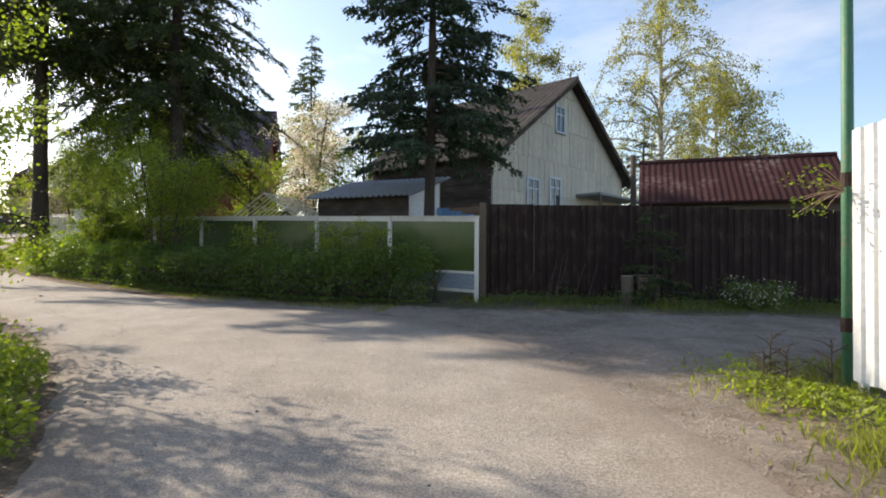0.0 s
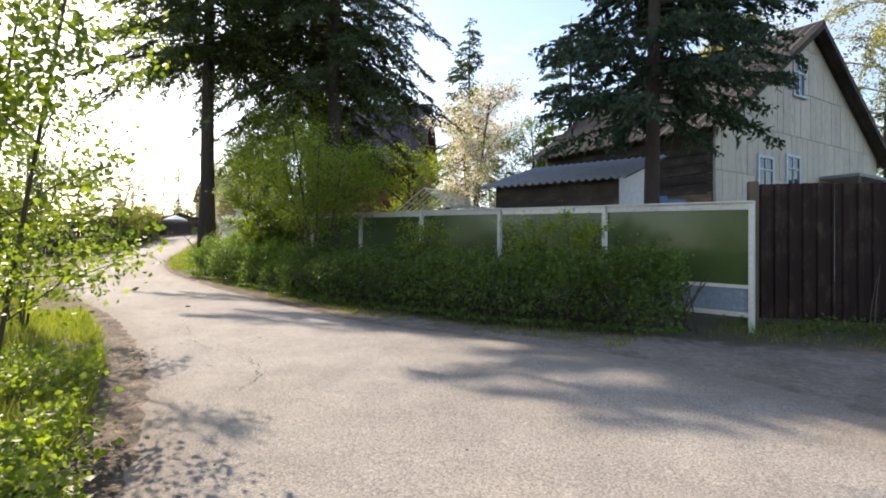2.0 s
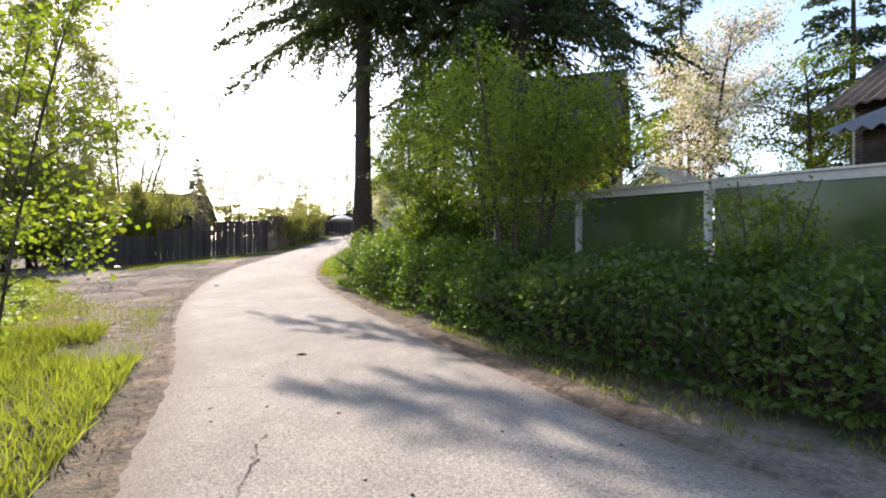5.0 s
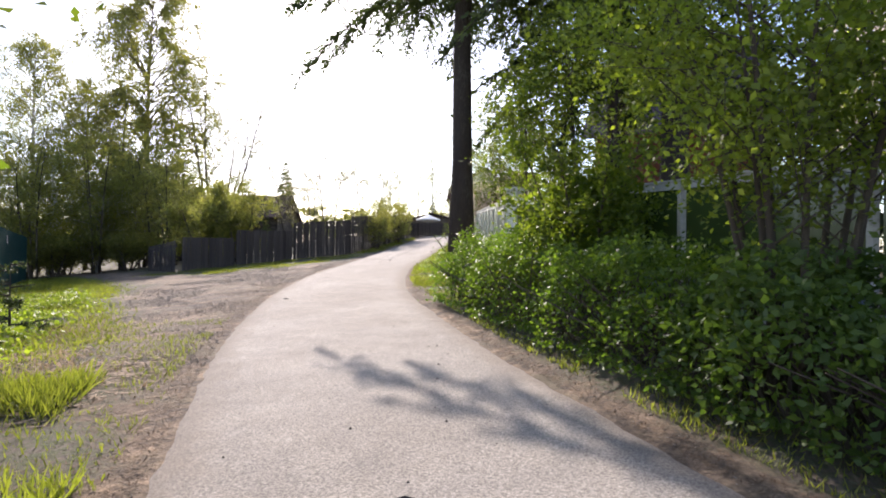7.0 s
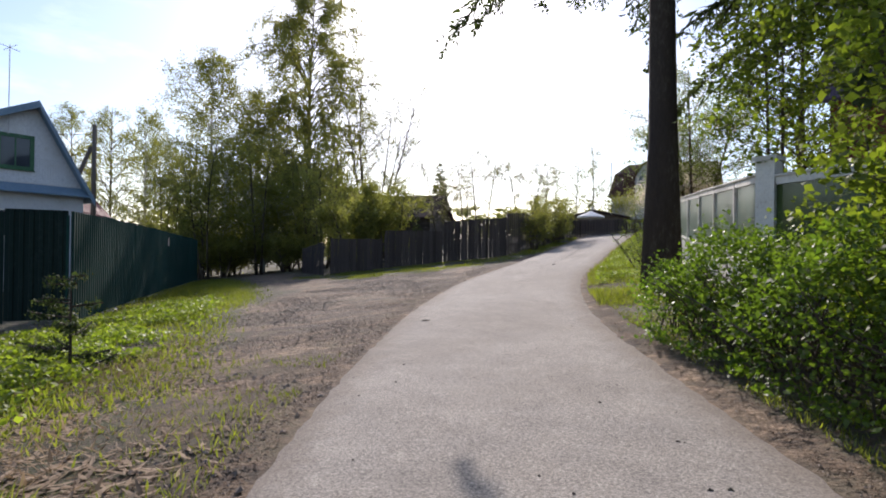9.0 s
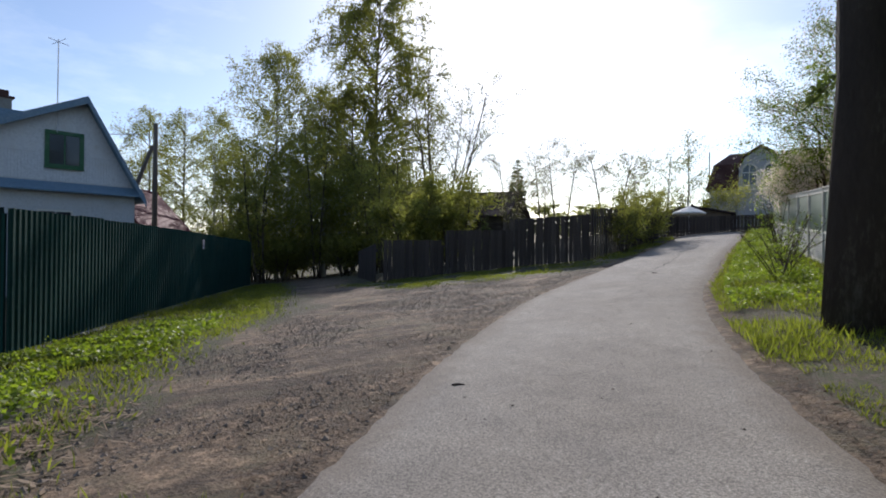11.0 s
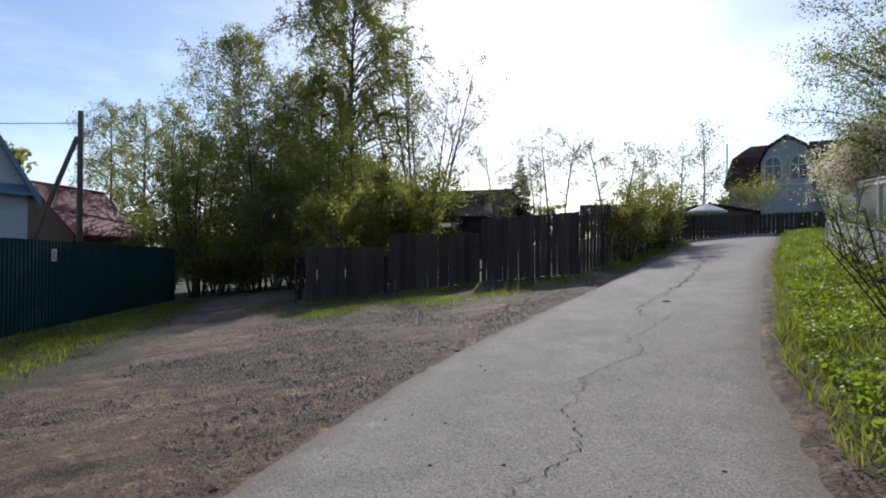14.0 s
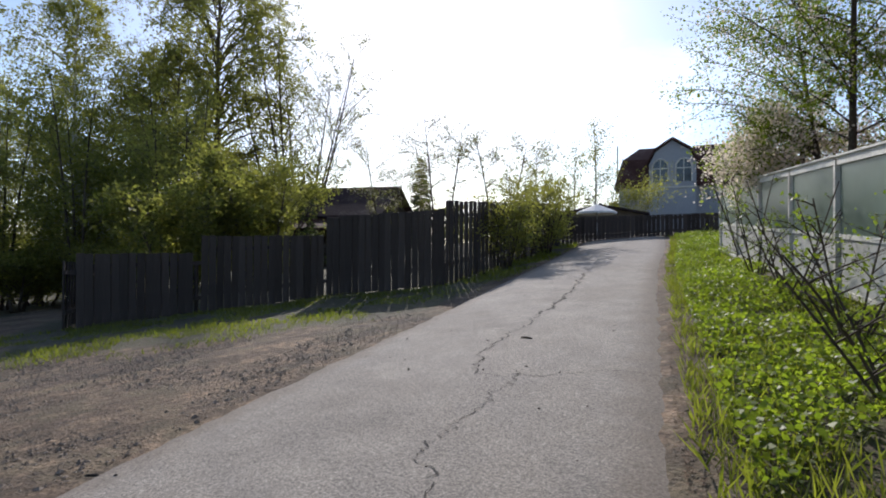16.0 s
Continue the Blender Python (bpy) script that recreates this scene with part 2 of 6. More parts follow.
M_HEDGE_DARK = foliage("dark_hedge_leaves", (0.045, 0.085, 0.02), (0.085, 0.14, 0.035), (1.4, 1.6, 0.5), 0.45, 0.35)
M_WILLOW = foliage("willow_leaves", (0.095, 0.14, 0.025), (0.165, 0.215, 0.04), (1.5, 1.7, 0.5), 0.5, 0.45)
M_ROWAN = foliage("rowan_leaves", (0.06, 0.1, 0.02), (0.13, 0.18, 0.035), (1.6, 1.7, 0.5), 0.45, 0.48)
M_BIRCHLEAF = foliage("birch_leaves", (0.105, 0.115, 0.045), (0.18, 0.185, 0.075), (1.45, 1.6, 0.65), 0.5, 0.6)
M_FARLEAF = foliage("woodland_leaves", (0.09, 0.105, 0.038), (0.16, 0.165, 0.06), (1.45, 1.6, 0.75), 0.55, 0.6)
M_BLOSSOM = foliage("blossom", (0.6, 0.58, 0.5), (0.78, 0.77, 0.7), (1.0, 1.0, 0.95), 0.6, 0.35)
M_GRASS = foliage("grass_blades", (0.085, 0.115, 0.026), (0.17, 0.2, 0.05), (1.35, 1.45, 0.5), 0.55, 0.45)
M_WEED = foliage("weed_leaves", (0.09, 0.135, 0.024), (0.18, 0.23, 0.045), (1.5, 1.7, 0.5), 0.45, 0.42)
M_STRAW = foliage("dry_stalks", (0.2, 0.16, 0.1), (0.34, 0.29, 0.2), (1, 1, 0.9), 0.8, 0.2)
M_FRAME = surf("white_frame_paint", (0.62, 0.6, 0.53), (0.7, 0.68, 0.6), (0.4, 0.36, 0.29), 1.5, 20, 0.6, 0.2)
M_PANE = glass_material("green_pane", (0.055, 0.085, 0.025), 0.14)
M_PANE_B = glass_material("grey_green_pane", (0.11, 0.155, 0.12), 0.3)
M_BLUEPANEL = surf("blue_grey_board", (0.2, 0.25, 0.3), (0.26, 0.31, 0.35), (0.34, 0.36, 0.36), 2, 16, 0.7)
M_BOARDING = surf("pale_boarding", (0.42, 0.42, 0.38), (0.52, 0.51, 0.46), (0.3, 0.28, 0.24), 1.2, 12, 0.85)
M_BROWN = surf("brown_sheet_metal", (0.022, 0.012, 0.0105), (0.04, 0.022, 0.018), (0.08, 0.062, 0.042), 0.5, 6, 0.72, 0.15, stretch=(1, 1, 0.4), wear_at=0.52)
M_PLANK = surf("weathered_plank", (0.058, 0.048, 0.043), (0.1, 0.083, 0.073), (0.15, 0.13, 0.115), 1.4, 16, 0.9, 0.5, stretch=(3, 3, 0.25), vary=0.25)
M_GREENSHEET = surf("green_sheet_metal", (0.009, 0.05, 0.042), (0.012, 0.062, 0.05), (0.02, 0.07, 0.058), 0.6, 9, 0.74, 0.1)
M_DARKGATE = surf("dark_green_sheet", (0.009, 0.022, 0.019), (0.012, 0.028, 0.024), (0.02, 0.035, 0.03), 0.6, 9, 0.85, 0.1)
M_WHITESHEET = surf("white_sheet_metal", (0.72, 0.72, 0.7), (0.78, 0.78, 0.76), (0.6, 0.58, 0.52), 0.8, 12, 0.45, 0.08)
M_GREENPOLE = surf("green_pole_paint", (0.05, 0.16, 0.09), (0.07, 0.2, 0.11), (0.16, 0.12, 0.07), 2.5, 18, 0.6, 0.2)
M_CREAM = surf("cream_board_wall", (0.46, 0.44, 0.37), (0.53, 0.505, 0.43), (0.3, 0.285, 0.235), 0.8, 8, 0.85, 0.3, stretch=(1, 1, 0.4), vary=0.08)
M_DARKWOOD = surf("dark_old_timber", (0.045, 0.036, 0.03), (0.085, 0.068, 0.055), (0.12, 0.1, 0.085), 1.2, 14, 0.9, 0.4, stretch=(1, 1, 3))
M_SLATE = surf("corrugated_cement_roof", (0.055, 0.048, 0.044), (0.1, 0.087, 0.078), (0.09, 0.1, 0.065), 0.9, 8, 0.92, 0.4)
M_SLATE_GREY = surf("grey_cement_roof", (0.2, 0.21, 0.22), (0.28, 0.29, 0.3), (0.15, 0.15, 0.14), 0.9, 8, 0.9, 0.4)
M_REDROOF = surf("red_brown_roof", (0.05, 0.024, 0.024), (0.075, 0.034, 0.032), (0.14, 0.1, 0.095), 0.8, 7, 0.7, 0.25)
M_MAROON = surf("maroon_sheet_roof", (0.13, 0.028, 0.045), (0.17, 0.04, 0.06), (0.2, 0.08, 0.09), 0.8, 7, 0.6, 0.15)
M_PURPLE = surf("purple_roof_tile", (0.06, 0.035, 0.055), (0.085, 0.05, 0.075), (0.11, 0.08, 0.1), 1.0, 8, 0.6, 0.2)
M_BRICK = surf("red_brick", (0.2, 0.07, 0.045), (0.26, 0.1, 0.065), (0.3, 0.2, 0.15), 2, 18, 0.9, 0.3)
M_WOOD = surf("aged_wood", (0.12, 0.095, 0.07), (0.19, 0.155, 0.115), (0.08, 0.065, 0.05), 1.2, 14, 0.9, 0.4, stretch=(1, 1, 0.3))
M_WHITEWALL = surf("white_board_wall", (0.6, 0.62, 0.63), (0.67, 0.68, 0.68), (0.5, 0.5, 0.48), 0.8, 9, 0.7, 0.1)
M_BLUEROOF = surf("blue_roof_trim", (0.13, 0.21, 0.28), (0.16, 0.24, 0.31), (0.22, 0.27, 0.31), 0.9, 9, 0.5, 0.1)
M_GREENTRIM = surf("green_window_trim", (0.03, 0.12, 0.05), (0.045, 0.15, 0.065), (0.1, 0.16, 0.1), 2, 14, 0.6)
M_BLUETRIM = surf("blue_window_trim", (0.42, 0.52, 0.6), (0.5, 0.58, 0.64), (0.5, 0.52, 0.52), 2, 14, 0.6)
M_BLUEDOOR = surf("blue_painted_board", (0.1, 0.25, 0.5), (0.13, 0.3, 0.56), (0.3, 0.36, 0.42), 2, 14, 0.65)
M_WINDOW = glass_material("window_glass", (0.035, 0.045, 0.055), 0.05)
M_GREYWALL = surf("grey_render_wall", (0.36, 0.37, 0.39), (0.42, 0.43, 0.45), (0.3, 0.3, 0.3), 0.5, 8, 0.9)
M_DARKROOF = surf("dark_red_tile_roof", (0.075, 0.04, 0.035), (0.11, 0.06, 0.05), (0.14, 0.1, 0.09), 0.9, 8, 0.75)
M_BARNROOF = surf("old_barn_roof", (0.045, 0.032, 0.036), (0.07, 0.05, 0.052), (0.11, 0.085, 0.08), 0.7, 7, 0.85)
for m in (M_BARNROOF, M_REDROOF, M_DARKROOF, M_MAROON):
    m.node_tree.nodes["Principled BSDF"].inputs["Specular IOR Level"].default_value = 0.05
M_POLE = surf("utility_pole_wood", (0.11, 0.09, 0.075), (0.16, 0.135, 0.11), (0.07, 0.06, 0.05), 1.2, 12, 0.9, 0.4, stretch=(1, 1, 0.2))
M_WIRE = surf("dark_wire", (0.02, 0.02, 0.02), (0.03, 0.03, 0.03), (0.05, 0.05, 0.05), rough=0.6)
M_STEEL = surf("galvanised_steel", (0.4, 0.41, 0.42), (0.48, 0.49, 0.5), (0.3, 0.27, 0.24), 2, 16, 0.45, metal=0.6)
M_CONCRETE = surf("grey_concrete", (0.2, 0.19, 0.17), (0.27, 0.26, 0.235), (0.2, 0.19, 0.17), 1.5, 14, 0.95, 0.4)
M_STONE = surf("road_stone", (0.18, 0.145, 0.11), (0.32, 0.265, 0.21), (0.14, 0.115, 0.095), 3, 20, 0.95, 0.5, vary=0.25)
M_CANVAS = surf("white_canvas", (0.7, 0.7, 0.68), (0.76, 0.76, 0.74), (0.6, 0.6, 0.57), 1, 10, 0.85, 0.1)
M_CRACK = surf("crack_filling", (0.05, 0.045, 0.04), (0.07, 0.065, 0.055), (0.09, 0.08, 0.065), 4, 30, 1.0)


# ---- mesh tools ----
GROUND_COEFS = (-0.01608, -0.00071, 0.08495, -0.01016, 0.09115, 0.25539, -0.00791, -0.05509, -0.09131, -0.04967)


def ground_z(x, y):
    """Height of the ground; x and y may be arrays."""
    x, y = np.clip(np.asarray(x, float), -60, 15) / 10, np.clip(np.asarray(y, float), -6, 48) / 10
    t = (np.ones_like(x), x, y, x * x, x * y, y * y, x ** 3, x * x * y, x * y * y, y ** 3)
    return sum(c * v for c, v in zip(GROUND_COEFS, t))


def gz(x, y):
    return float(ground_z(x, y))


class Geo:
    """Gathers vertices and faces of one mesh."""

    def __init__(self):
        self.v, self.f = [], []

    def add(self, verts, faces):
        n = len(self.v)
        self.v += [tuple(p) for p in verts]
        self.f += [tuple(i + n for i in q) for q in faces]
        return self

    def box(self, lo, hi, m=None):
        (a, b, c), (d, e, f) = lo, hi
        p = [Vector(q) for q in ((a, b, c), (d, b, c), (d, e, c), (a, e, c), (a, b, f), (d, b, f), (d, e, f), (a, e, f))]
        if m is not None:
            p = [m @ q for q in p]
        return self.add(p, ((3, 2, 1, 0), (4, 5, 6, 7), (0, 1, 5, 4), (1, 2, 6, 5), (2, 3, 7, 6), (3, 0, 4, 7)))

    def prism(self, outline, y0, y1, m=None):
        """An outline in x and z, drawn out along y."""
        n = len(outline)
        p = [Vector((x, y, z)) for y in (y0, y1) for x, z in outline]
        if m is not None:
            p = [m @ q for q in p]
        return self.add(p, [tuple(range(n)), tuple(range(2 * n - 1, n - 1, -1))] + [(i + n, (i + 1) % n + n, (i + 1) % n, i) for i in range(n)])

    def tube(self, pts, radii, sides=7):
        pts = [Vector(p) for p in pts]
        rings = []
        for i, p in enumerate(pts):
            d = (pts[min(i + 1, len(pts) - 1)] - pts[max(i - 1, 0)])
            d = d.normalized() if d.length > 1e-6 else Vector((0, 0, 1))
            u = d.cross(Vector((0.31, 0.95, 0.05)))
            u = u.normalized() if u.length > 1e-3 else Vector((1, 0, 0))
            w = d.cross(u)
            rings.append([p + (u * math.cos(2 * math.pi * k / sides) + w * math.sin(2 * math.pi * k / sides)) * radii[i] for k in range(sides)])
        faces = [(i * sides + k, i * sides + (k + 1) % sides, (i + 1) * sides + (k + 1) % sides, (i + 1) * sides + k) for i in range(len(pts) - 1) for k in range(sides)]
        faces += [tuple(range(sides - 1, -1, -1)), tuple(range((len(pts) - 1) * sides, len(pts) * sides))]
        return self.add([q for r in rings for q in r], faces)

    def mesh(self, name, material, smooth=False):
        me = bpy.data.meshes.new(name)
        me.from_pydata(self.v, [], self.f)
        me.materials.append(material)
        if smooth:
            me.polygons.foreach_set("use_smooth", [True] * len(me.polygons))
        return me


def part(name, geo, material, parent=None, label="", smooth=False):
    """One mesh object, under a thing or a part."""
    ob = new(name, geo.mesh(name, material, smooth) if isinstance(geo, Geo) else geo)
    if parent is not None:
        ob.parent = parent
    return tagged(ob, label)


def thing(name, m, label, category, group="", kind=""):
    ob = new(name)
    ob.empty_display_size = 0.2
    ob.matrix_world = m
    return tagged(ob, label, category, group, kind)


def along(a, b, z=0.0):
    """A frame at a whose x axis runs level towards b."""
    return pose(a[0], a[1], z, 0, 0, math.degrees(math.atan2(b[1] - a[1], b[0] - a[0])))


def dist2(a, b):
    return math.hypot(b[0] - a[0], b[1] - a[1])


def flakes_mesh(name, centre, axis, side, material, oval=False):
    """A mesh of many small pointed leaves: centre, half length vector and half width vector of each."""
    n = len(centre)
    lift = np.cross(axis, side)
    lift /= np.maximum(np.linalg.norm(lift, axis=1, keepdims=True), 1e-9)
    fold = lift * np.linalg.norm(side, axis=1, keepdims=True) * 0.35
    v = np.stack((centre - axis, centre + side + fold - 0.1 * axis, centre + axis, centre - side + fold - 0.1 * axis), 1).reshape(-1, 3)
    k = 4
    if oval:
        k = 6
        v = np.stack((centre - axis, centre - 0.45 * axis + side * 0.85 + fold, centre + 0.3 * axis + side * 0.8 + fold, centre + axis, centre + 0.3 * axis - side * 0.8 + fold, centre - 0.45 * axis - side * 0.85 + fold), 1).reshape(-1, 3)
    me = bpy.data.meshes.new(name)
    me.vertices.add(k * n)
    me.vertices.foreach_set("co", v.astype(np.float32).ravel())
    me.loops.add(k * n)
    me.loops.foreach_set("vertex_index", np.arange(k * n, dtype=np.int32))
    me.polygons.add(n)
    me.polygons.foreach_set("loop_start", np.arange(0, k * n, k, dtype=np.int32))
    me.update(calc_edges=True)
    me.materials.append(material)
    return me


def unit(v):
    return v / np.maximum(np.linalg.norm(v, axis=1, keepdims=True), 1e-9)


def leaf_cloud(name, rng, points, size, material, flat=0.4, hang=0.0, slim=0.55, oval=False):
    """Leaves about the given points, turned at random, more level with flat, hanging with hang."""
    n = len(points)
    ax = rng.normal(size=(n, 3))
    ax[:, 2] = ax[:, 2] * (1 - flat) - hang
    ax = unit(ax)
    sd = unit(np.cross(ax, rng.normal(size=(n, 3)) * (1, 1, 1) + (0, 0, flat * 1.5)))
    s = size * rng.uniform(0.6, 1.25, (n, 1))
    return flakes_mesh(name, points, ax * s * 0.5, sd * s * 0.5 * slim, material, oval)


def bezier(p0, p1, p2, n):
    t = np.linspace(0, 1, n)[:, None]
    return (1 - t) ** 2 * p0 + 2 * t * (1 - t) * p1 + t * t * p2


def spruce(loc, height, trunk_r, crown_from, reach, seed, label, mat=None, density=1.0, twig=0.5, droop=0.35, category="tree", sparse=1.0, slope=0.75, thick=1.0):
    rng = np.random.default_rng(seed)
    mat = mat or M_NEEDLE
    z0 = gz(*loc)
    tree = thing("spruce_tree", pose(loc[0], loc[1], z0 - 0.05), label, category)
    wob = rng.normal(size=(9, 2)) * 0.03 * height / 20
    g = Geo().tube([(wob[i][0], wob[i][1], height * i / 8) for i in range(9)], [trunk_r * (1.35 if i == 0 else 1.0) * (1 - i / 8.05) ** 0.8 for i in range(9)], 12)
    part("trunk", g, M_BARK, tree, smooth=True)
    limbs, cen, axs, sds = Geo(), [], [], []
    z = crown_from
    while z < height - 0.2:
        u = (z - crown_from) / (height - crown_from)
        for k in range(max(3, int(rng.integers(5, 8) * sparse))):
            az = rng.uniform(0, 2 * math.pi)
            ln = reach * (1 - u) ** slope * rng.uniform(0.62, 1.12) + 0.15
            out = np.array((math.cos(az), math.sin(az), 0.0))
            st = np.array((0, 0, z + rng.uniform(-0.15, 0.15)))
            p1 = st + out * ln * 0.55 + np.array((0, 0, ln * (0.12 - 0.1 * (1 - u))))
            p2 = st + out * ln + np.array((0, 0, -ln * droop * (1 - 0.7 * u) * rng.uniform(0.6, 1.3)))
            pts = bezier(st, p1, p2, 6)
            limbs.tube(pts, [max(0.012, trunk_r * 0.16 * (ln / reach) * (1 - i / 6)) for i in range(6)], 4)
            m = max(4, int(ln * 17 * density * (0.35 if z > 15 else 1.0)))
            tt = np.sort(rng.uniform(0.12, 1, m))
            base = (1 - tt[:, None]) ** 2 * st + 2 * (tt * (1 - tt))[:, None] * p1 + (tt ** 2)[:, None] * p2
            across = np.array((-out[1], out[0], 0))
            sgn = rng.choice((-1, 1), m)[:, None]
            tl = (twig * (0.35 + 0.65 * np.sin(np.pi * np.clip(tt, 0.05, 0.98) ** 0.8)) * rng.uniform(0.6, 1.2, m))[:, None] * min(1.0, ln / 1.6 + 0.25)
            dr = unit(across * sgn * rng.uniform(0.3, 1.0, (m, 1)) + out * rng.uniform(0.2, 0.9, (m, 1)) + np.stack((np.zeros(m), np.zeros(m), -rng.uniform(0.1, 0.9, m) * (1.2 - u)), 1))
            for q in range(6):
                f = (q + rng.uniform(0.2, 0.9, (m, 1))) / 6
                c = base + dr * tl * f + rng.normal(size=(m, 3)) * 0.025
                a = unit(dr + rng.normal(size=(m, 3)) * 0.45) * tl * rng.uniform(0.13, 0.26, (m, 1))
                s = unit(np.cross(a, rng.normal(size=(m, 3)))) * rng.uniform(0.013, 0.026, (m, 1)) * (1 + twig * 0.6) * thick
                cen.append(c), axs.append(a), sds.append(s)
        z += rng.uniform(0.26, 0.42) * max(1.0, height / 22) / max(0.6, min(1.4, density))
    tagged(part("branchwork", limbs, M_BARK, tree), kind="stuff")
    part("crown", flakes_mesh("crown", np.concatenate(cen), np.concatenate(axs), np.concatenate(sds), mat), None, tree)
    return tree


def broadleaf(name, loc, height, trunk_r, crown_from, reach, seed, label, leaf_mat, bark, leaves, leaf=0.07, boughs=22, droop=0.0, rise=0.7, stems=1, spread=0.0, clump=0.16, blossom=0, profile=0.55, category="tree", lean=(0, 0), hang=0.0, bare=0.0, twigs=4, lift=0.0, weep=0, even=1.0):
    """A tree or shrub: stems, boughs with twigs on them, and leaves round the twigs."""
    rng = np.random.default_rng(seed)
    z0 = gz(*loc) + lift
    tree = thing(name, pose(loc[0], loc[1], z0 - 0.05), label, category)
    wood, ways = Geo(), []
    for s in range(stems):
        trunk = Geo()
        az = 2 * math.pi * (s + rng.uniform(0, 0.8)) / stems
        foot = np.array((math.cos(az), math.sin(az), 0)) * (0.0 if stems == 1 else min(0.25, trunk_r * 4))
        hh = height * (1.0 if stems == 1 else rng.uniform(0.7, 1.0))
        top = np.array((lean[0], lean[1], hh)) + np.array((math.cos(az), math.sin(az), 0)) * spread * rng.uniform(0.6, 1.1)
        mid = (foot + top) * 0.5 + rng.normal(size=3) * height * 0.025 + np.array((0, 0, hh * 0.08 if spread else 0))
        pts = bezier(foot, mid, top, 9)
        rr = trunk_r * (1.0 if stems == 1 else 0.6)
        trunk.tube(pts, [rr * (1.25 if i == 0 else 1) * (1 - i / 8.4) ** 0.9 + 0.006 for i in range(9)], 9 if trunk_r > 0.08 else 6)
        part("trunk" if stems == 1 else "stem", trunk, bark, tree, smooth=True)
        nb = max(4, boughs // stems)
        for b in range(nb):
            u = (b + rng.uniform(0, 1)) / nb
            zz = crown_from / hh + (1 - crown_from / hh) * u * 0.97
            st = (1 - zz) ** 2 * foot + 2 * zz * (1 - zz) * mid + zz * zz * top
            w = math.sin(math.pi * min(0.97, max(0.06, u)) ** profile) ** 0.7
            ln = (reach if stems == 1 else reach * 0.6) * w * rng.uniform(0.6, 1.15) + 0.12
            a2 = rng.uniform(0, 2 * math.pi)
            out = np.array((math.cos(a2), math.sin(a2), 0))
            p1 = st + out * ln * 0.5 + np.array((0, 0, ln * rise * rng.uniform(0.3, 0.8)))
            p2 = st + out * ln + np.array((0, 0, ln * (rise * rng.uniform(0.3, 1.0) - droop * rng.uniform(0.5, 1.3))))
            bp = bezier(st, p1, p2, 6)
            br = max(0.008, rr * 0.35 * (1 - 0.6 * zz))
            wood.tube(bp[::1] if ln > 1.5 else bp[[0, 2, 5]], [br * (1 - i / 6.5) for i in range(6)] if ln > 1.5 else [br, br * 0.7, br * 0.25], 4)
            ways.append((st, p1, p2, ln))
            for k in range(twigs):
                f = rng.uniform(0.25, 0.95)
                s2 = (1 - f) ** 2 * st + 2 * f * (1 - f) * p1 + f * f * p2
                tl = ln * rng.uniform(0.22, 0.5)
                dv = rng.normal(size=3) + out * 0.9 + np.array((0, 0, rise - droop * 0.8))
                dv /= np.linalg.norm(dv)
                e1 = s2 + dv * tl * 0.5
                e2 = s2 + dv * tl + np.array((0, 0, -droop * tl * rng.uniform(0.5, 1.2)))
                wood.tube(bezier(s2, e1, e2, 3), [br * 0.4, br * 0.26, br * 0.1], 3)
                ways.append((s2, e1, e2, tl))
            for k in range(weep):
                f = rng.uniform(0.35, 1.0)
                s2 = (1 - f) ** 2 * st + 2 * f * (1 - f) * p1 + f * f * p2
                tl = min(ln, rng.uniform(0.7, 2.0))
                e1 = s2 + out * tl * 0.3 + rng.normal(size=3) * 0.15
                e2 = s2 + out * tl * 0.35 + rng.normal(size=3) * 0.2 + np.array((0, 0, -tl))
                wood.tube((s2, e1, e2), [0.01, 0.008, 0.004], 3)
                ways.append((s2, e1, e2, tl * 1.3))
    tagged(part("branchwork", wood, bark, tree), kind="stuff")
    wts = np.array([w[3] ** even * (0.0 if rng.uniform() < bare else 1.0) for w in ways]) + 1e-6

    def spots(n):
        pick = rng.choice(len(ways), n, p=wts / wts.sum())
        P0, P1, P2 = (np.array([w[i] for w in ways])[pick] for i in range(3))
        t = rng.uniform(0.2, 1.04, (n, 1))
        return (1 - t) ** 2 * P0 + 2 * t * (1 - t) * P1 + t * t * P2 + rng.normal(size=(n, 3)) * clump * (0.4 + 0.6 * rng.uniform(size=(n, 1)))

    if leaves:
        part("crown", leaf_cloud("crown", rng, spots(leaves), leaf, leaf_mat, 0.35, hang, 0.7), None, tree)
    if blossom:
        part("blossom", leaf_cloud("blossom", rng, spots(blossom), leaf * 0.75, M_BLOSSOM, 0.2, 0.0, 0.95), None, tree, "white spring blossom")
    return tree


# ---- ground and road ----
LEFT = [(-1.9, -12), (-1.8, -3), (-1.9, 1.5), (-2.6, 3.6), (-4.4, 6.4), (-5.9, 8.2), (-7.3, 9.6), (-8.9, 11.0), (-10.4, 12.2), (-11.9, 13.2), (-13.5, 14.3), (-15.7, 16.0), (-18.9, 18.8), (-20.7, 20.7), (-22.7, 22.9), (-24.5, 25.6), (-26.3, 28.5), (-28.3, 31.5), (-31.0, 36.0), (-33.8, 40.6), (-36, 44)]
RIGHT = [(2.6, -12), (2.4, -3), (2.2, 1.5), (2.0, 4.2), (1.6, 6.5), (0.9, 8.6), (-0.3, 10.2), (-2.5, 11.15), (-4.4, 11.75), (-6.3, 12.95), (-8.6, 14.6), (-10.5, 15.95), (-13.2, 18.1), (-15.2, 19.75), (-17, 21.5), (-18.7, 23.4), (-20.3, 25.4), (-22.1, 28.2), (-23.9, 30.9), (-26.4, 34.8), (-29.2, 39.6), (-32, 44)]
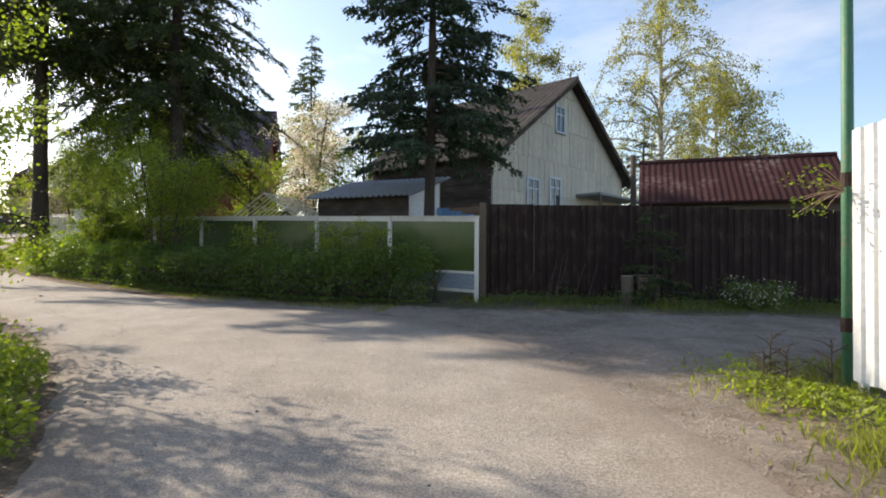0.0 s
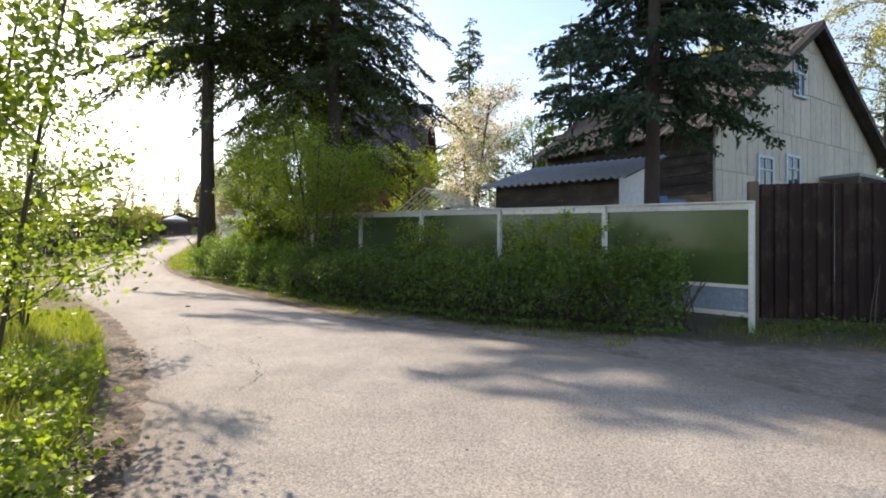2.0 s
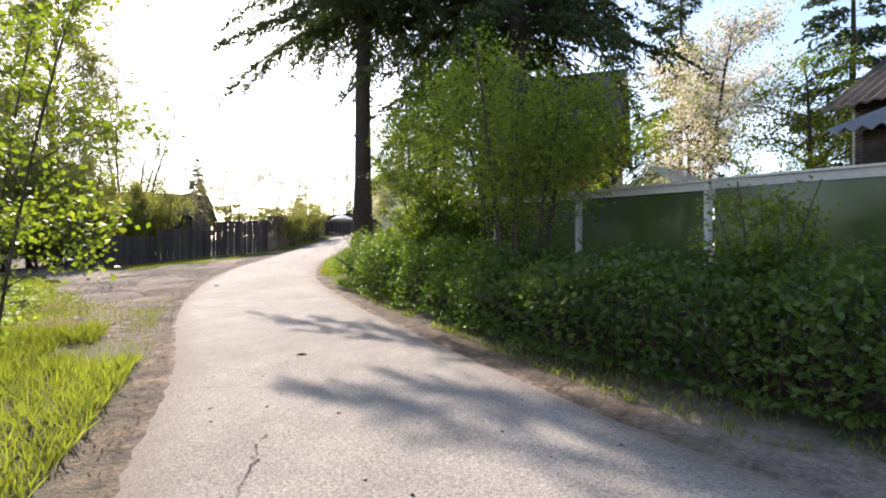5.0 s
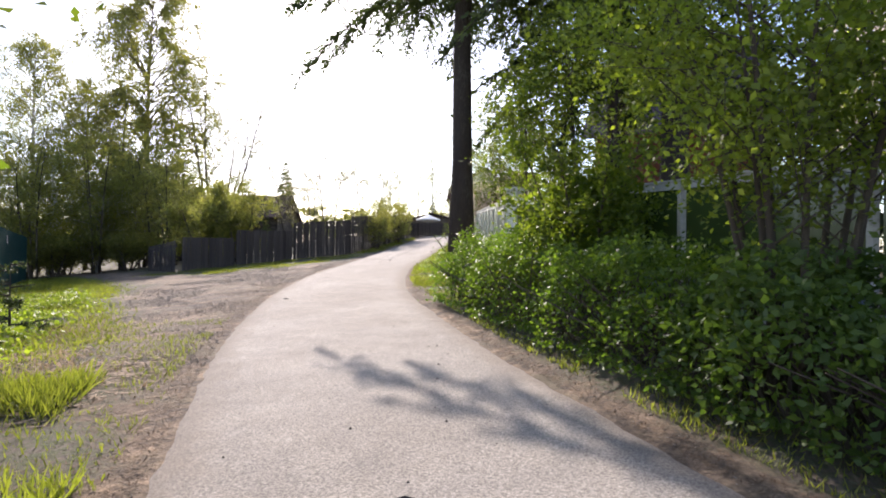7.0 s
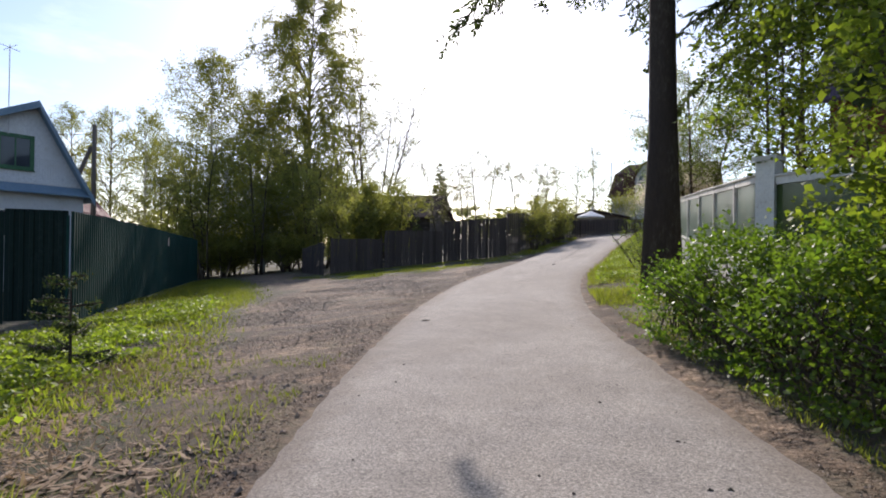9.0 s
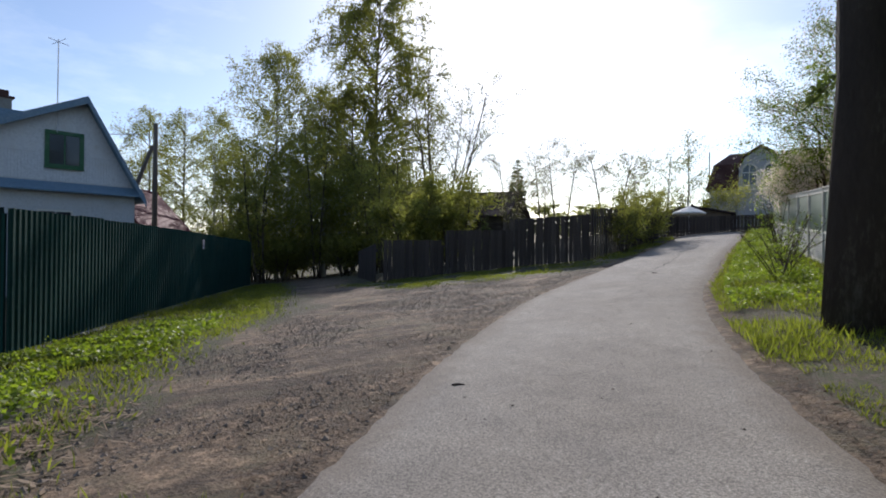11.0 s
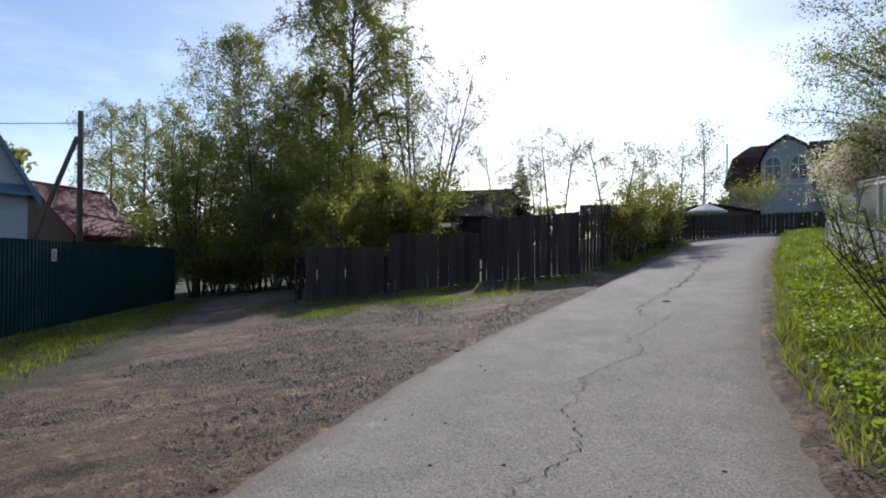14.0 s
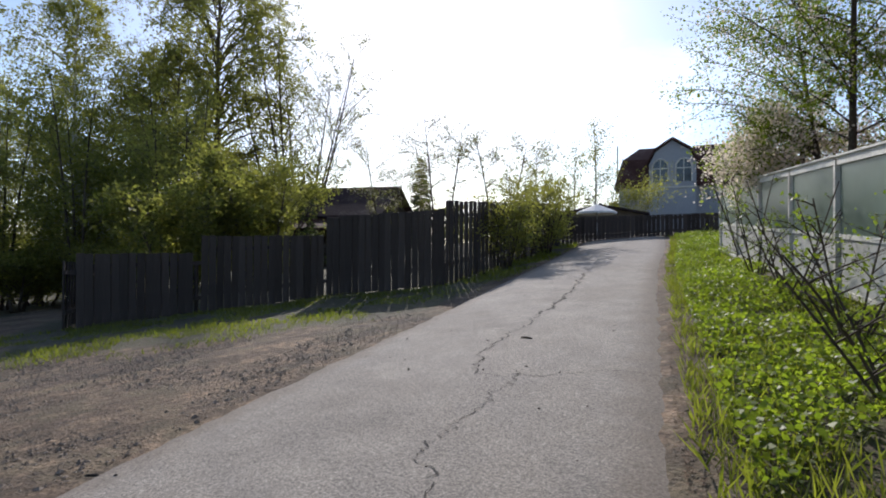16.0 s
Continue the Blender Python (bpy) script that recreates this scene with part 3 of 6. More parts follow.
LOT = [(-12.0, 13.0), (-13.6, 13.5), (-15.8, 14.5), (-18.4, 15.5), (-21.2, 16.2), (-23.3, 17.4), (-26, 19.2), (-32, 20.2), (-42, 22.3), (-48, 23), (-47, 25), (-40, 24.3), (-33, 22.4), (-29.0, 22.4), (-27.6, 24.6), (-27.2, 27.0), (-26.6, 28.4), (-20, 19.5)]
SIDE_LANE = [(0.5, 4.2), (2.7, 2.6), (2.95, 5.3), (3.3, 6.2), (8, 6.6), (30, 6.0), (30, 10.6), (8, 10.9), (3.5, 11.2), (0, 11.6), (-3, 12.1), (-5.6, 13.2), (-5.4, 12.2), (-2.5, 10.5)]


def resample(line, n):
    p = np.array(line, float)
    for _ in range(2):
        q = [p[0]]
        for a, b in zip(p[:-1], p[1:]):
            q += [a * 0.75 + b * 0.25, a * 0.25 + b * 0.75]
        p = np.array(q + [p[-1]])
    s = np.r_[0, np.cumsum(np.linalg.norm(np.diff(p, axis=0), axis=1))]
    t = np.linspace(0, s[-1], n)
    return np.stack((np.interp(t, s, p[:, 0]), np.interp(t, s, p[:, 1])), 1)


def line_distance(px, py, line):
    """Distance of points from a line of points."""
    best = np.full(np.shape(px), 1e9)
    for a, b in zip(line[:-1], line[1:]):
        d = np.array(b, float) - np.array(a, float)
        t = np.clip(((px - a[0]) * d[0] + (py - a[1]) * d[1]) / (d @ d), 0, 1)
        best = np.minimum(best, np.hypot(px - a[0] - t * d[0], py - a[1] - t * d[1]))
    return best


def inside(px, py, poly):
    hit = np.zeros(np.shape(px), bool)
    for (x0, y0), (x1, y1) in zip(poly, poly[1:] + poly[:1]):
        c = (y0 > py) != (y1 > py)
        hit ^= c & (px < (x1 - x0) * (py - y0) / (y1 - y0 + 1e-12) + x0)
    return hit


ROAD_POLY = LEFT + RIGHT[::-1]


def gravel_amount(px, py):
    dl, dr = line_distance(px, py, LEFT), line_distance(px, py, RIGHT)
    g = np.maximum(np.clip(1.1 - dl / 0.5, 0, 1), np.clip(1.1 - dr / 0.45, 0, 1))
    for poly in (LOT, SIDE_LANE):
        d = line_distance(px, py, poly + poly[:1]) * np.where(inside(px, py, poly), 1, -1)
        d = d + 0.45 * np.sin(px * 1.3 + 1.7 * np.sin(py * 0.9)) * np.sin(py * 1.6 + 1.3 * np.sin(px * 0.8))
        g = np.maximum(g, np.clip(0.5 + d / 1.5, 0, 1))
    return np.where(inside(px, py, ROAD_POLY), 1.0, g)


def build_ground():
    far = [4, 8, 14, 24, 40, 70, 120, 220, 420, 800]
    xs = np.r_[[-64 - f for f in far[::-1]], np.arange(-64, -36, 0.8), np.arange(-36, 12, 0.3), np.arange(12, 20.1, 0.8), [20 + f for f in far]]
    ys = np.r_[[-10 - f for f in far[::-1]], np.arange(-10, 42, 0.3), np.arange(42, 50.1, 0.8), [50 + f for f in far]]
    X, Y = np.meshgrid(xs, ys)
    Z = ground_z(X, Y)
    ga = gravel_amount(X, Y)
    rough = np.array([noise.noise((x * 0.7, y * 0.7, 0.0)) * 0.05 + noise.noise((x * 2.9, y * 2.9, 4.0)) * 0.018 for x, y in zip(X.ravel(), Y.ravel())]).reshape(X.shape)
    on_road = inside(X, Y, ROAD_POLY)
    edge = np.minimum(line_distance(X, Y, LEFT), line_distance(X, Y, RIGHT))
    Z = Z + np.where(on_road, -0.05 * np.clip(edge / 0.3, 0, 1), rough * np.clip(edge / 0.8, 0.15, 1) + 0.0)
    ny, nx = X.shape
    me = bpy.data.meshes.new("ground")
    quads = [(j * nx + i, j * nx + i + 1, (j + 1) * nx + i + 1, (j + 1) * nx + i) for j in range(ny - 1) for i in range(nx - 1)]
    me.from_pydata(np.stack((X.ravel(), Y.ravel(), Z.ravel()), 1).tolist(), [], quads)
    at = me.color_attributes.new("zone", "FLOAT_COLOR", "POINT")
    turf = np.clip(0.75 - 0.25 * ga, 0, 1)
    lane = line_distance(X, Y, SIDE_LANE + SIDE_LANE[:1])
    dusty = np.where(inside(X, Y, SIDE_LANE), np.clip(0.45 + lane / 2.4, 0, 1), np.clip(0.45 - lane / 1.2, 0, 1)) * np.clip(1 - (X - 6) / 12, 0.5, 1)
    at.data.foreach_set("color", np.stack((ga.ravel(), turf.ravel(), dusty.ravel(), 1 + 0 * ga.ravel()), 1).astype(np.float32).ravel())
    me.polygons.foreach_set("use_smooth", [True] * len(me.polygons))
    me.materials.append(M_GROUND)
    return tagged(new("ground", me), "grassy earth and gravel verges along the lane", "ground", kind="structure")


build_ground()


def build_road():
    n, m = 420, 22
    a, b = resample(LEFT, n), resample(RIGHT, n)
    V = []
    for i in range(n):
        d = b[i] - a[i]
        d = d / np.linalg.norm(d)
        ja = (noise.noise((i * 0.31, 1.0, 0)) * 0.07 + noise.noise((i * 0.9, 5.0, 0)) * 0.05)
        jb = (noise.noise((i * 0.31, 9.0, 0)) * 0.07 + noise.noise((i * 0.9, 13.0, 0)) * 0.05)
        p0, p1 = a[i] + d * ja, b[i] + d * jb
        for k in range(m):
            t = k / (m - 1)
            x, y = p0 * (1 - t) + p1 * t
            crown = 0.035 * (1 - (2 * t - 1) ** 4) + noise.noise((x * 0.6, y * 0.6, 2)) * 0.012
            V.append((x, y, gz(x, y) + 0.004 + crown if 0 < k < m - 1 else gz(x, y) - 0.03))
    F = [(i * m + k, i * m + k + 1, (i + 1) * m + k + 1, (i + 1) * m + k) for i in range(n - 1) for k in range(m - 1)]
    me = bpy.data.meshes.new("road")
    me.from_pydata(V, [], F)
    P = np.array(V)
    near = np.minimum(line_distance(P[:, 0], P[:, 1], LEFT), line_distance(P[:, 0], P[:, 1], RIGHT))
    at = me.attributes.new("dust", "FLOAT", "POINT")
    at.data.foreach_set("value", np.clip(1 - near / (0.75 + 1.6 * np.clip((P[:, 0] + 5.5) / 5.5, 0, 1)), 0, 1).astype(np.float32))
    me.polygons.foreach_set("use_smooth", [True] * len(me.polygons))
    me.materials.append(M_ROAD)
    return tagged(new("road", me), "worn light grey asphalt lane curving uphill", "road", kind="structure")


build_road()


# ---- fences ----
def glazed_fence(a, b, n, top_a, top_b, foot, sill, pane_mat, low_mat, label):
    """Framed panels in a row: a large pane above, a low board below. Tops are true heights, foot and sill lie above the ground."""
    za = gz(*a)
    fence = thing("glazed_fence", along(a, b, za), label, "fence")
    full = dist2(a, b)
    box6 = ((3, 2, 1, 0), (4, 5, 6, 7), (0, 1, 5, 4), (1, 2, 6, 5), (2, 3, 7, 6), (3, 0, 4, 7))

    def slab(x0, x1, t, l0, l1, h0, h1):
        return Geo().add([(x0, -t, l0), (x1, -t, l1), (x1, t, l1), (x0, t, l0), (x0, -t, h0), (x1, -t, h1), (x1, t, h1), (x0, t, h0)], box6)

    def at(f):
        return gz(a[0] + (b[0] - a[0]) * f, a[1] + (b[1] - a[1]) * f) - za, top_a + (top_b - top_a) * f - za

    rng = random.Random(n)
    for i in range(n):
        (g0, t0), (g1, t1) = at(i / n), at((i + 1) / n)
        sag = rng.uniform(-0.012, 0.012)
        t0, t1 = t0 + sag, t1 + sag
        x0, x1 = full * i / n, full * (i + 1) / n - 0.012
        part("top_rail", slab(x0 + 0.03, x1 - 0.03, 0.04, t0 - 0.1, t1 - 0.1, t0, t1), M_FRAME, fence)
        part("cap_board", slab(x0, x1, 0.07, t0 + 0.002, t1 + 0.002, t0 + 0.028, t1 + 0.028), M_FRAME, fence)
        part("middle_rail", slab(x0 + 0.06, x1 - 0.06, 0.03, g0 + sill, g1 + sill, g0 + sill + 0.055, g1 + sill + 0.055), M_FRAME, fence)
        part("bottom_rail", slab(x0 + 0.06, x1 - 0.06, 0.03, g0 + foot, g1 + foot, g0 + foot + 0.07, g1 + foot + 0.07), M_FRAME, fence)
        part("pane", slab(x0 + 0.05, x1 - 0.05, 0.006, g0 + sill + 0.05, g1 + sill + 0.05, t0 - 0.09, t1 - 0.09), pane_mat, fence)
        part("lower_board", slab(x0 + 0.05, x1 - 0.05, 0.01, g0 + foot + 0.06, g1 + foot + 0.06, g0 + sill + 0.01, g1 + sill + 0.01), low_mat, fence)
        part("stile", Geo().box((x0, -0.045, g0 - 0.1), (x0 + 0.065, 0.045, t0)), M_FRAME, fence)
        if i == n - 1:
            part("stile", Geo().box((x1 - 0.065, -0.045, g1 - 0.1), (x1, 0.045, t1)), M_FRAME, fence)
    return fence


BEND = (-13.6, 21.1)
glazed_fence((0.78, 12.62), BEND, 7, 2.29, 2.8, 0.2, 0.62, M_PANE, M_BLUEPANEL, "cream-framed fence of green panes above low blue-grey boards")
glazed_fence(BEND, (-26.2, 37.2), 11, 2.86, 4.05, 0.06, 0.78, M_PANE_B, M_BOARDING, "weathered white-framed fence of cloudy grey-green panes over pale boards")
corner = thing("fence_post", pose(-13.56, 21.05, gz(-13.56, 21.05)), "thick cream-painted fence post at the bend", "post")
part("shaft", Geo().box((-0.12, -0.12, -0.1), (0.12, 0.12, 2.1)), M_FRAME, corner)
part("cap", Geo().box((-0.15, -0.15, 2.1), (0.15, 0.15, 2.16)), M_FRAME, corner)


def ribbed_sheet(w, z0, z1, period=0.2, depth=0.03):
    """A ribbed metal sheet, w wide, with its ribs upright."""
    xs, x = [], 0.0
    while x < w - 1e-6:
        for f, d in ((0.0, 0), (0.45, 0), (0.55, 1), (0.9, 1)):
            if x + f * period <= w:
                xs.append((x + f * period, d * depth))
        x += period
    xs.append((w, 0))
    g = Geo()
    for o in (0.0, 0.006):
        g.add([(x, o - d, z) for x, d in xs for z in (z0, z1)], [(2 * i, 2 * i + 2, 2 * i + 3, 2 * i + 1) for i in range(len(xs) - 1)])
    return g


def sheet_fence(name, a, b, h, material, label, group, width=1.15, period=0.2, rails=True, lift=0.06, posts=True):
    n = max(1, round(dist2(a, b) / width))
    fence = thing(name, along(a, b, gz(*a)), label, "fence", group)
    w = dist2(a, b) / n
    rng = random.Random(len(label))
    for i in range(n):
        f = (i + 0.5) / n
        dz = gz(a[0] + (b[0] - a[0]) * f, a[1] + (b[1] - a[1]) * f) - gz(*a)
        ob = part("sheet", ribbed_sheet(w - 0.006, dz + lift, dz + h + rng.uniform(-0.02, 0.02), period), material, fence)
        ob.location = (i * w, rng.uniform(-0.004, 0.004), 0)
        if posts and i % 2 == 0:
            p = part("post", Geo().box((-0.03, 0.05, dz - 0.1), (0.03, 0.11, dz + h - 0.1)), material, fence)
            p.location = (i * w + 0.03, 0, 0)
    return fence


sheet_fence("metal_fence", (1.05, 13.72), (24, 12.4), 2.24, M_BROWN, "tall dark brown ribbed metal fence, scuffed and dusty", "brown metal fence", posts=True)
gatepost = thing("gate_post", pose(0.93, 13.3, gz(0.93, 13.3)), "dark weathered wooden gate post between two fences", "post")
part("shaft", Geo().box((-0.07, -0.07, -0.1), (0.07, 0.07, 2.25)), M_WOOD, gatepost)
sheet_fence("white_metal_fence", (4.0, 5.52), (4.2, -12), 2.55, M_WHITESHEET, "bright white ribbed metal fence in the sun", "white metal fence", period=0.16, lift=0.12)
pole = thing("green_pole", pose(4.05, 5.66, gz(4.05, 5.66)), "tall green-painted steel pole with rust patches", "pole")
part("shaft", Geo().tube([(0, 0, -0.2), (0, 0, 2.2), (0, 0, 5.2)], [0.058, 0.056, 0.052], 14), M_GREENPOLE, pole, smooth=True)
for zc in (0.55, 2.0):
    part("clamp", Geo().tube([(0, 0, zc), (0, 0, zc + 0.14)], [0.066, 0.066], 14), M_BROWN, pole, "rusty clamp band")
GREEN_CORNER = (-23.6, 13.75)
sheet_fence("green_metal_fence", GREEN_CORNER, (-44, 20.6), 2.3, M_GREENSHEET, "dark green ribbed metal fence on a low concrete footing", "green metal fence", period=0.16, lift=0.04)
sheet_fence("metal_gate", (-24.4, 9.6), (-23.62, 13.7), 2.32, M_DARKGATE, "closed dark green ribbed metal gate", "green metal fence", period=0.16, lift=0.14)
sheet_fence("metal_gate", (-26.2, 0.0), (-24.42, 9.5), 2.32, M_DARKGATE, "closed dark green ribbed metal gate", "green metal fence", period=0.16, lift=0.14)
foot_m = along(GREEN_CORNER, (-44, 20.6), gz(*GREEN_CORNER))
footing = thing("concrete_footing", foot_m, "low grey concrete footing under a metal fence", "footing")
part("strip", Geo().add([(0, -0.1, -0.3), (21.4, -0.1, -0.75), (21.4, 0.1, -0.75), (0, 0.1, -0.3), (0, -0.1, 0.03), (21.4, -0.1, gz(-44, 20.6) - gz(*GREEN_CORNER) + 0.03), (21.4, 0.1, gz(-44, 20.6) - gz(*GREEN_CORNER) + 0.03), (0, 0.1, 0.03)], ((3, 2, 1, 0), (4, 5, 6, 7), (0, 1, 5, 4), (1, 2, 6, 5), (2, 3, 7, 6), (3, 0, 4, 7))), M_CONCRETE, footing)

plate = thing("notice_plate", foot_m @ pose(11.45, -0.045, 1.68), "small white notice plate on the green metal fence", "sign")
part("panel", Geo().box((0, -0.006, 0), (0.24, 0, 0.32)), M_WHITESHEET, plate)
for k in range(4):
    part("text_bar", Geo().box((0.03, -0.009, 0.06 + 0.06 * k), (0.21 - 0.04 * (k % 2), -0.0065, 0.085 + 0.06 * k)), M_WIRE, plate, "dark line of writing")

BOARDS = {}


def board_mesh(k):
    """One of a few worn fence boards, 1 m high, for boards to share."""
    if k not in BOARDS:
        rng = random.Random(k)
        w, t = 0.156 + rng.uniform(-0.008, 0.006), 0.011
        g = Geo()
        rows = [(0, rng.uniform(-0.01, 0.01)), (0.35, rng.uniform(-0.003, 0.003)), (0.7, rng.uniform(-0.003, 0.003)), (1.0, rng.uniform(-0.004, 0.004))]
        n = len(rows)
        V = []
        for z, o in rows:
            V += [(o, -t, z), (o + w, -t, z + (o if z in (0, 1.0) else 0)), (o + w, t, z), (o, t, z)]
        F = [(4 * i + j, 4 * i + (j + 1) % 4, 4 * i + 4 + (j + 1) % 4, 4 * i + 4 + j) for i in range(n - 1) for j in range(4)] + [(3, 2, 1, 0), (4 * n - 4, 4 * n - 3, 4 * n - 2, 4 * n - 1)]
        BOARDS[k] = g.add(V, F).mesh("board", M_PLANK)
    return BOARDS[k]


def plank_fence(a, b, top_a, top_b, label, group, pitch=0.163):
    """Upright boards on rails; tops are true heights."""
    w, za = dist2(a, b), gz(*a)
    fence = thing("plank_fence", along(a, b, za), label, "fence", group)
    n = int(w / pitch)
    rng = random.Random(int(w * 100))
    for i in range(n):
        f = i / n
        g = gz(a[0] + (b[0] - a[0]) * f, a[1] + (b[1] - a[1]) * f) - za
        top = top_a + (top_b - top_a) * f - za + rng.uniform(-0.012, 0.012)
        lo = g + rng.uniform(-0.03, 0.04)
        ob = part("board", board_mesh(rng.randrange(7)), None, fence)
        ob.matrix_local = pose(i * pitch, -0.03 if i % 2 else 0.0, lo, 0, rng.uniform(-0.5, 0.5), 0) @ Matrix.Diagonal((1, 1, top - lo, 1))
    zb = gz(*b) - za
    for f in (0.22, 0.8):
        z0, z1 = (top_a - za) * f, zb + (top_b - za - zb) * f
        part("rail", Geo().add([(0, 0.02, z0), (w, 0.02, z1), (w, 0.07, z1), (0, 0.07, z0), (0, 0.02, z0 + 0.09), (w, 0.02, z1 + 0.09), (w, 0.07, z1 + 0.09), (0, 0.07, z0 + 0.09)], ((3, 2, 1, 0), (4, 5, 6, 7), (0, 1, 5, 4), (1, 2, 6, 5), (2, 3, 7, 6), (3, 0, 4, 7))), M_PLANK, fence)
    for k in range(int(w / 2.4) + 1):
        g = gz(a[0] + (b[0] - a[0]) * min(1, k * 2.4 / w), a[1] + (b[1] - a[1]) * min(1, k * 2.4 / w)) - za
        p = part("post", Geo().tube([(0, 0.12, -0.2), (0, 0.12, top_a - za - 0.2 - max(0, g))], [0.05, 0.048], 8), M_PLANK, fence)
        p.location = (min(w - 0.1, k * 2.4 + 0.05), 0, g)
    return fence


PK = [(-33.1, 23.75), (-32.45, 26.1), (-31.6, 28.8), (-29.55, 30.9), (-35.6, 41.6)]
plank_fence(PK[0], PK[1], 2.3, 2.33, "low weathered dark plank fence with gaps between boards", "plank fence along the lane")
plank_fence(PK[1], PK[2], 2.72, 2.78, "weathered dark plank fence with gaps between boards", "plank fence along the lane")
plank_fence(PK[2], PK[3], 3.22, 3.42, "tall weathered dark plank fence with gaps between boards", "plank fence along the lane")
plank_fence(PK[3], PK[4], 3.62, 4.55, "tall weathered dark plank fence beside the lane", "plank fence along the lane", 0.159)
plank_fence((-36.8, 41.0), (-30.6, 45.6), 3.95, 4.12, "low dark picket fence closing the end of the lane", "end fence", 0.17)
plank_fence((-39.2, 24.9), (-33.25, 23.5), 1.85, 2.15, "low weathered dark plank fence with gaps between boards", "plank fence along the lane")


# ---- houses ----
def gable_house(name, m, w, l, eave, rise, over, wall_mat, roof_mat, label, wave=0.0, thick=0.12, ridge_off=0.0, category="house", rake=None, side_mat=None, ripple=0.11):
    """Gable wall along x (0 to w) at y = 0, body to y = l; the ridge runs along y."""
    house = thing(name, m, label, category)
    c = w / 2 + ridge_off
    t = 0.22
    part("wall", Geo().prism([(0, -0.6), (w, -0.6), (w, eave), (c, eave + rise), (0, eave)], 0, t), wall_mat, house)
    part("wall", Geo().prism([(0, -0.6), (w, -0.6), (w, eave), (c, eave + rise), (0, eave)], l - t, l), wall_mat, house)
    part("wall", Geo().box((0, t, -0.6), (t, l - t, eave)), side_mat or wall_mat, house)
    part("wall", Geo().box((w - t, t, -0.6), (w, l - t, eave)), wall_mat, house)
    for s in (-1, 1):
        end = -over if s < 0 else w + over
        run = abs(end - c)
        half = abs((0 if s < 0 else w) - c)
        drop = rise * run / half
        n = max(1, int(l / ripple)) if wave else 1
        g = Geo()
        for k in range(n + 1):
            y = -over + (l + 2 * over) * k / n
            o = wave * (k % 2) if wave else 0
            for zz in (0.0, thick):
                g.v += [(c, y, eave + rise + zz + o + 0.02), (end, y, eave + rise - drop + zz + o + 0.02)]
        for k in range(n):
            b = 4 * k
            g.f += [(b + 2, b + 3, b + 7, b + 6), (b + 4, b + 5, b + 1, b), (b + 1, b + 5, b + 7, b + 3)]
        g.f += [(0, 1, 3, 2), (4 * n + 2, 4 * n + 3, 4 * n + 1, 4 * n)]
        part("roof_slope", g, roof_mat, house)
        if rake is not None:
            q = [(c, -over - 0.03, eave + rise + thick + 0.03), (end, -over - 0.03, eave + rise - drop + thick + 0.03), (end, -over - 0.03, eave + rise - drop - 0.14), (c, -over - 0.03, eave + rise - 0.14)]
            part("bargeboard", Geo().add(q + [(x, y + 0.03, z) for x, y, z in q], ((0, 1, 2, 3), (7, 6, 5, 4), (0, 4, 5, 1), (1, 5, 6, 2), (2, 6, 7, 3), (3, 7, 4, 0))), rake, house)
    part("ridge_cap", Geo().tube([(c, -over - 0.02, eave + rise + thick), (c, l + over, eave + rise + thick)], [0.1, 0.1], 8), roof_mat, house)
    return house


def house_window(house, x, z, w, h, trim, bars=1, y=0.0, label="", frame=0.09, cross=False):
    win = part("window", Geo().box((x, y - 0.012, z), (x + w, y - 0.003, z + h)), M_WINDOW, house, label)
    f = frame
    part("frame", Geo().box((x - f, y - 0.05, z - f), (x, y - 0.002, z + h + f)).box((x + w, y - 0.05, z - f), (x + w + f, y - 0.002, z + h + f)).box((x, y - 0.05, z + h), (x + w, y - 0.002, z + h + f)).box((x, y - 0.05, z - f), (x + w, y - 0.002, z)), trim, win)
    g = Geo()
    for k in range(bars):
        bx = x + w * (k + 1) / (bars + 1)
        g.box((bx - 0.025, y - 0.035, z), (bx + 0.025, y - 0.014, z + h))
    if cross:
        g.box((x, y - 0.034, z + h * 0.68), (x + w, y - 0.013, z + h * 0.68 + 0.05))
    if g.v:
        part("glazing_bar", g, trim, win)
    part("sill", Geo().box((x - f - 0.03, y - 0.11, z - f - 0.03), (x + w + f + 0.03, y - 0.002, z - f)), trim, win)
    return win


# the cream boarded house
H1 = pose(1.75, 20.3, gz(2, 20), 0, 0, math.degrees(math.atan2(0.74, 0.67)))
h1 = gable_house("boarded_house", H1, 10.7, 6.6, 4.55, 3.75, 0.45, M_CREAM, M_SLATE, "cream board-clad gabled house with a grey corrugated roof", wave=0.07, thick=0.05, rake=M_DARKWOOD, side_mat=M_DARKWOOD, ripple=0.14)
rb = random.Random(4)
for row in range(6):
    z, x = 0.3 + row * 1.45, 0.0
    while x < 10.4:
        bw = rb.uniform(0.28, 0.42)
        lim = 4.55 + 3.75 * min(x, 10.7 - x - bw) / 5.35
        hi = min(z + 1.43, lim - 0.05)
        if hi > z + 0.25:
            part("cladding_board", Geo().box((x + 0.008, -0.022 - rb.uniform(0, 0.01), z), (x + bw - 0.008, -0.002, hi)), M_CREAM, h1)
        x += bw
for wx, wz, ww, wh in ((2.2, 2.6, 0.75, 1.15), (3.85, 2.75, 0.75, 1.2), (4.3, 6.0, 0.6, 1.0)):
    house_window(h1, wx, wz, ww, wh, M_BLUETRIM, 1, -0.035, "small window with pale blue frame", 0.08, True)
for k in range(16):
    part("wall_log", Geo().box((-0.045, 0.05, 0.1 + k * 0.275), (-0.002, 6.5, 0.355 + k * 0.275)), M_DARKWOOD, h1)
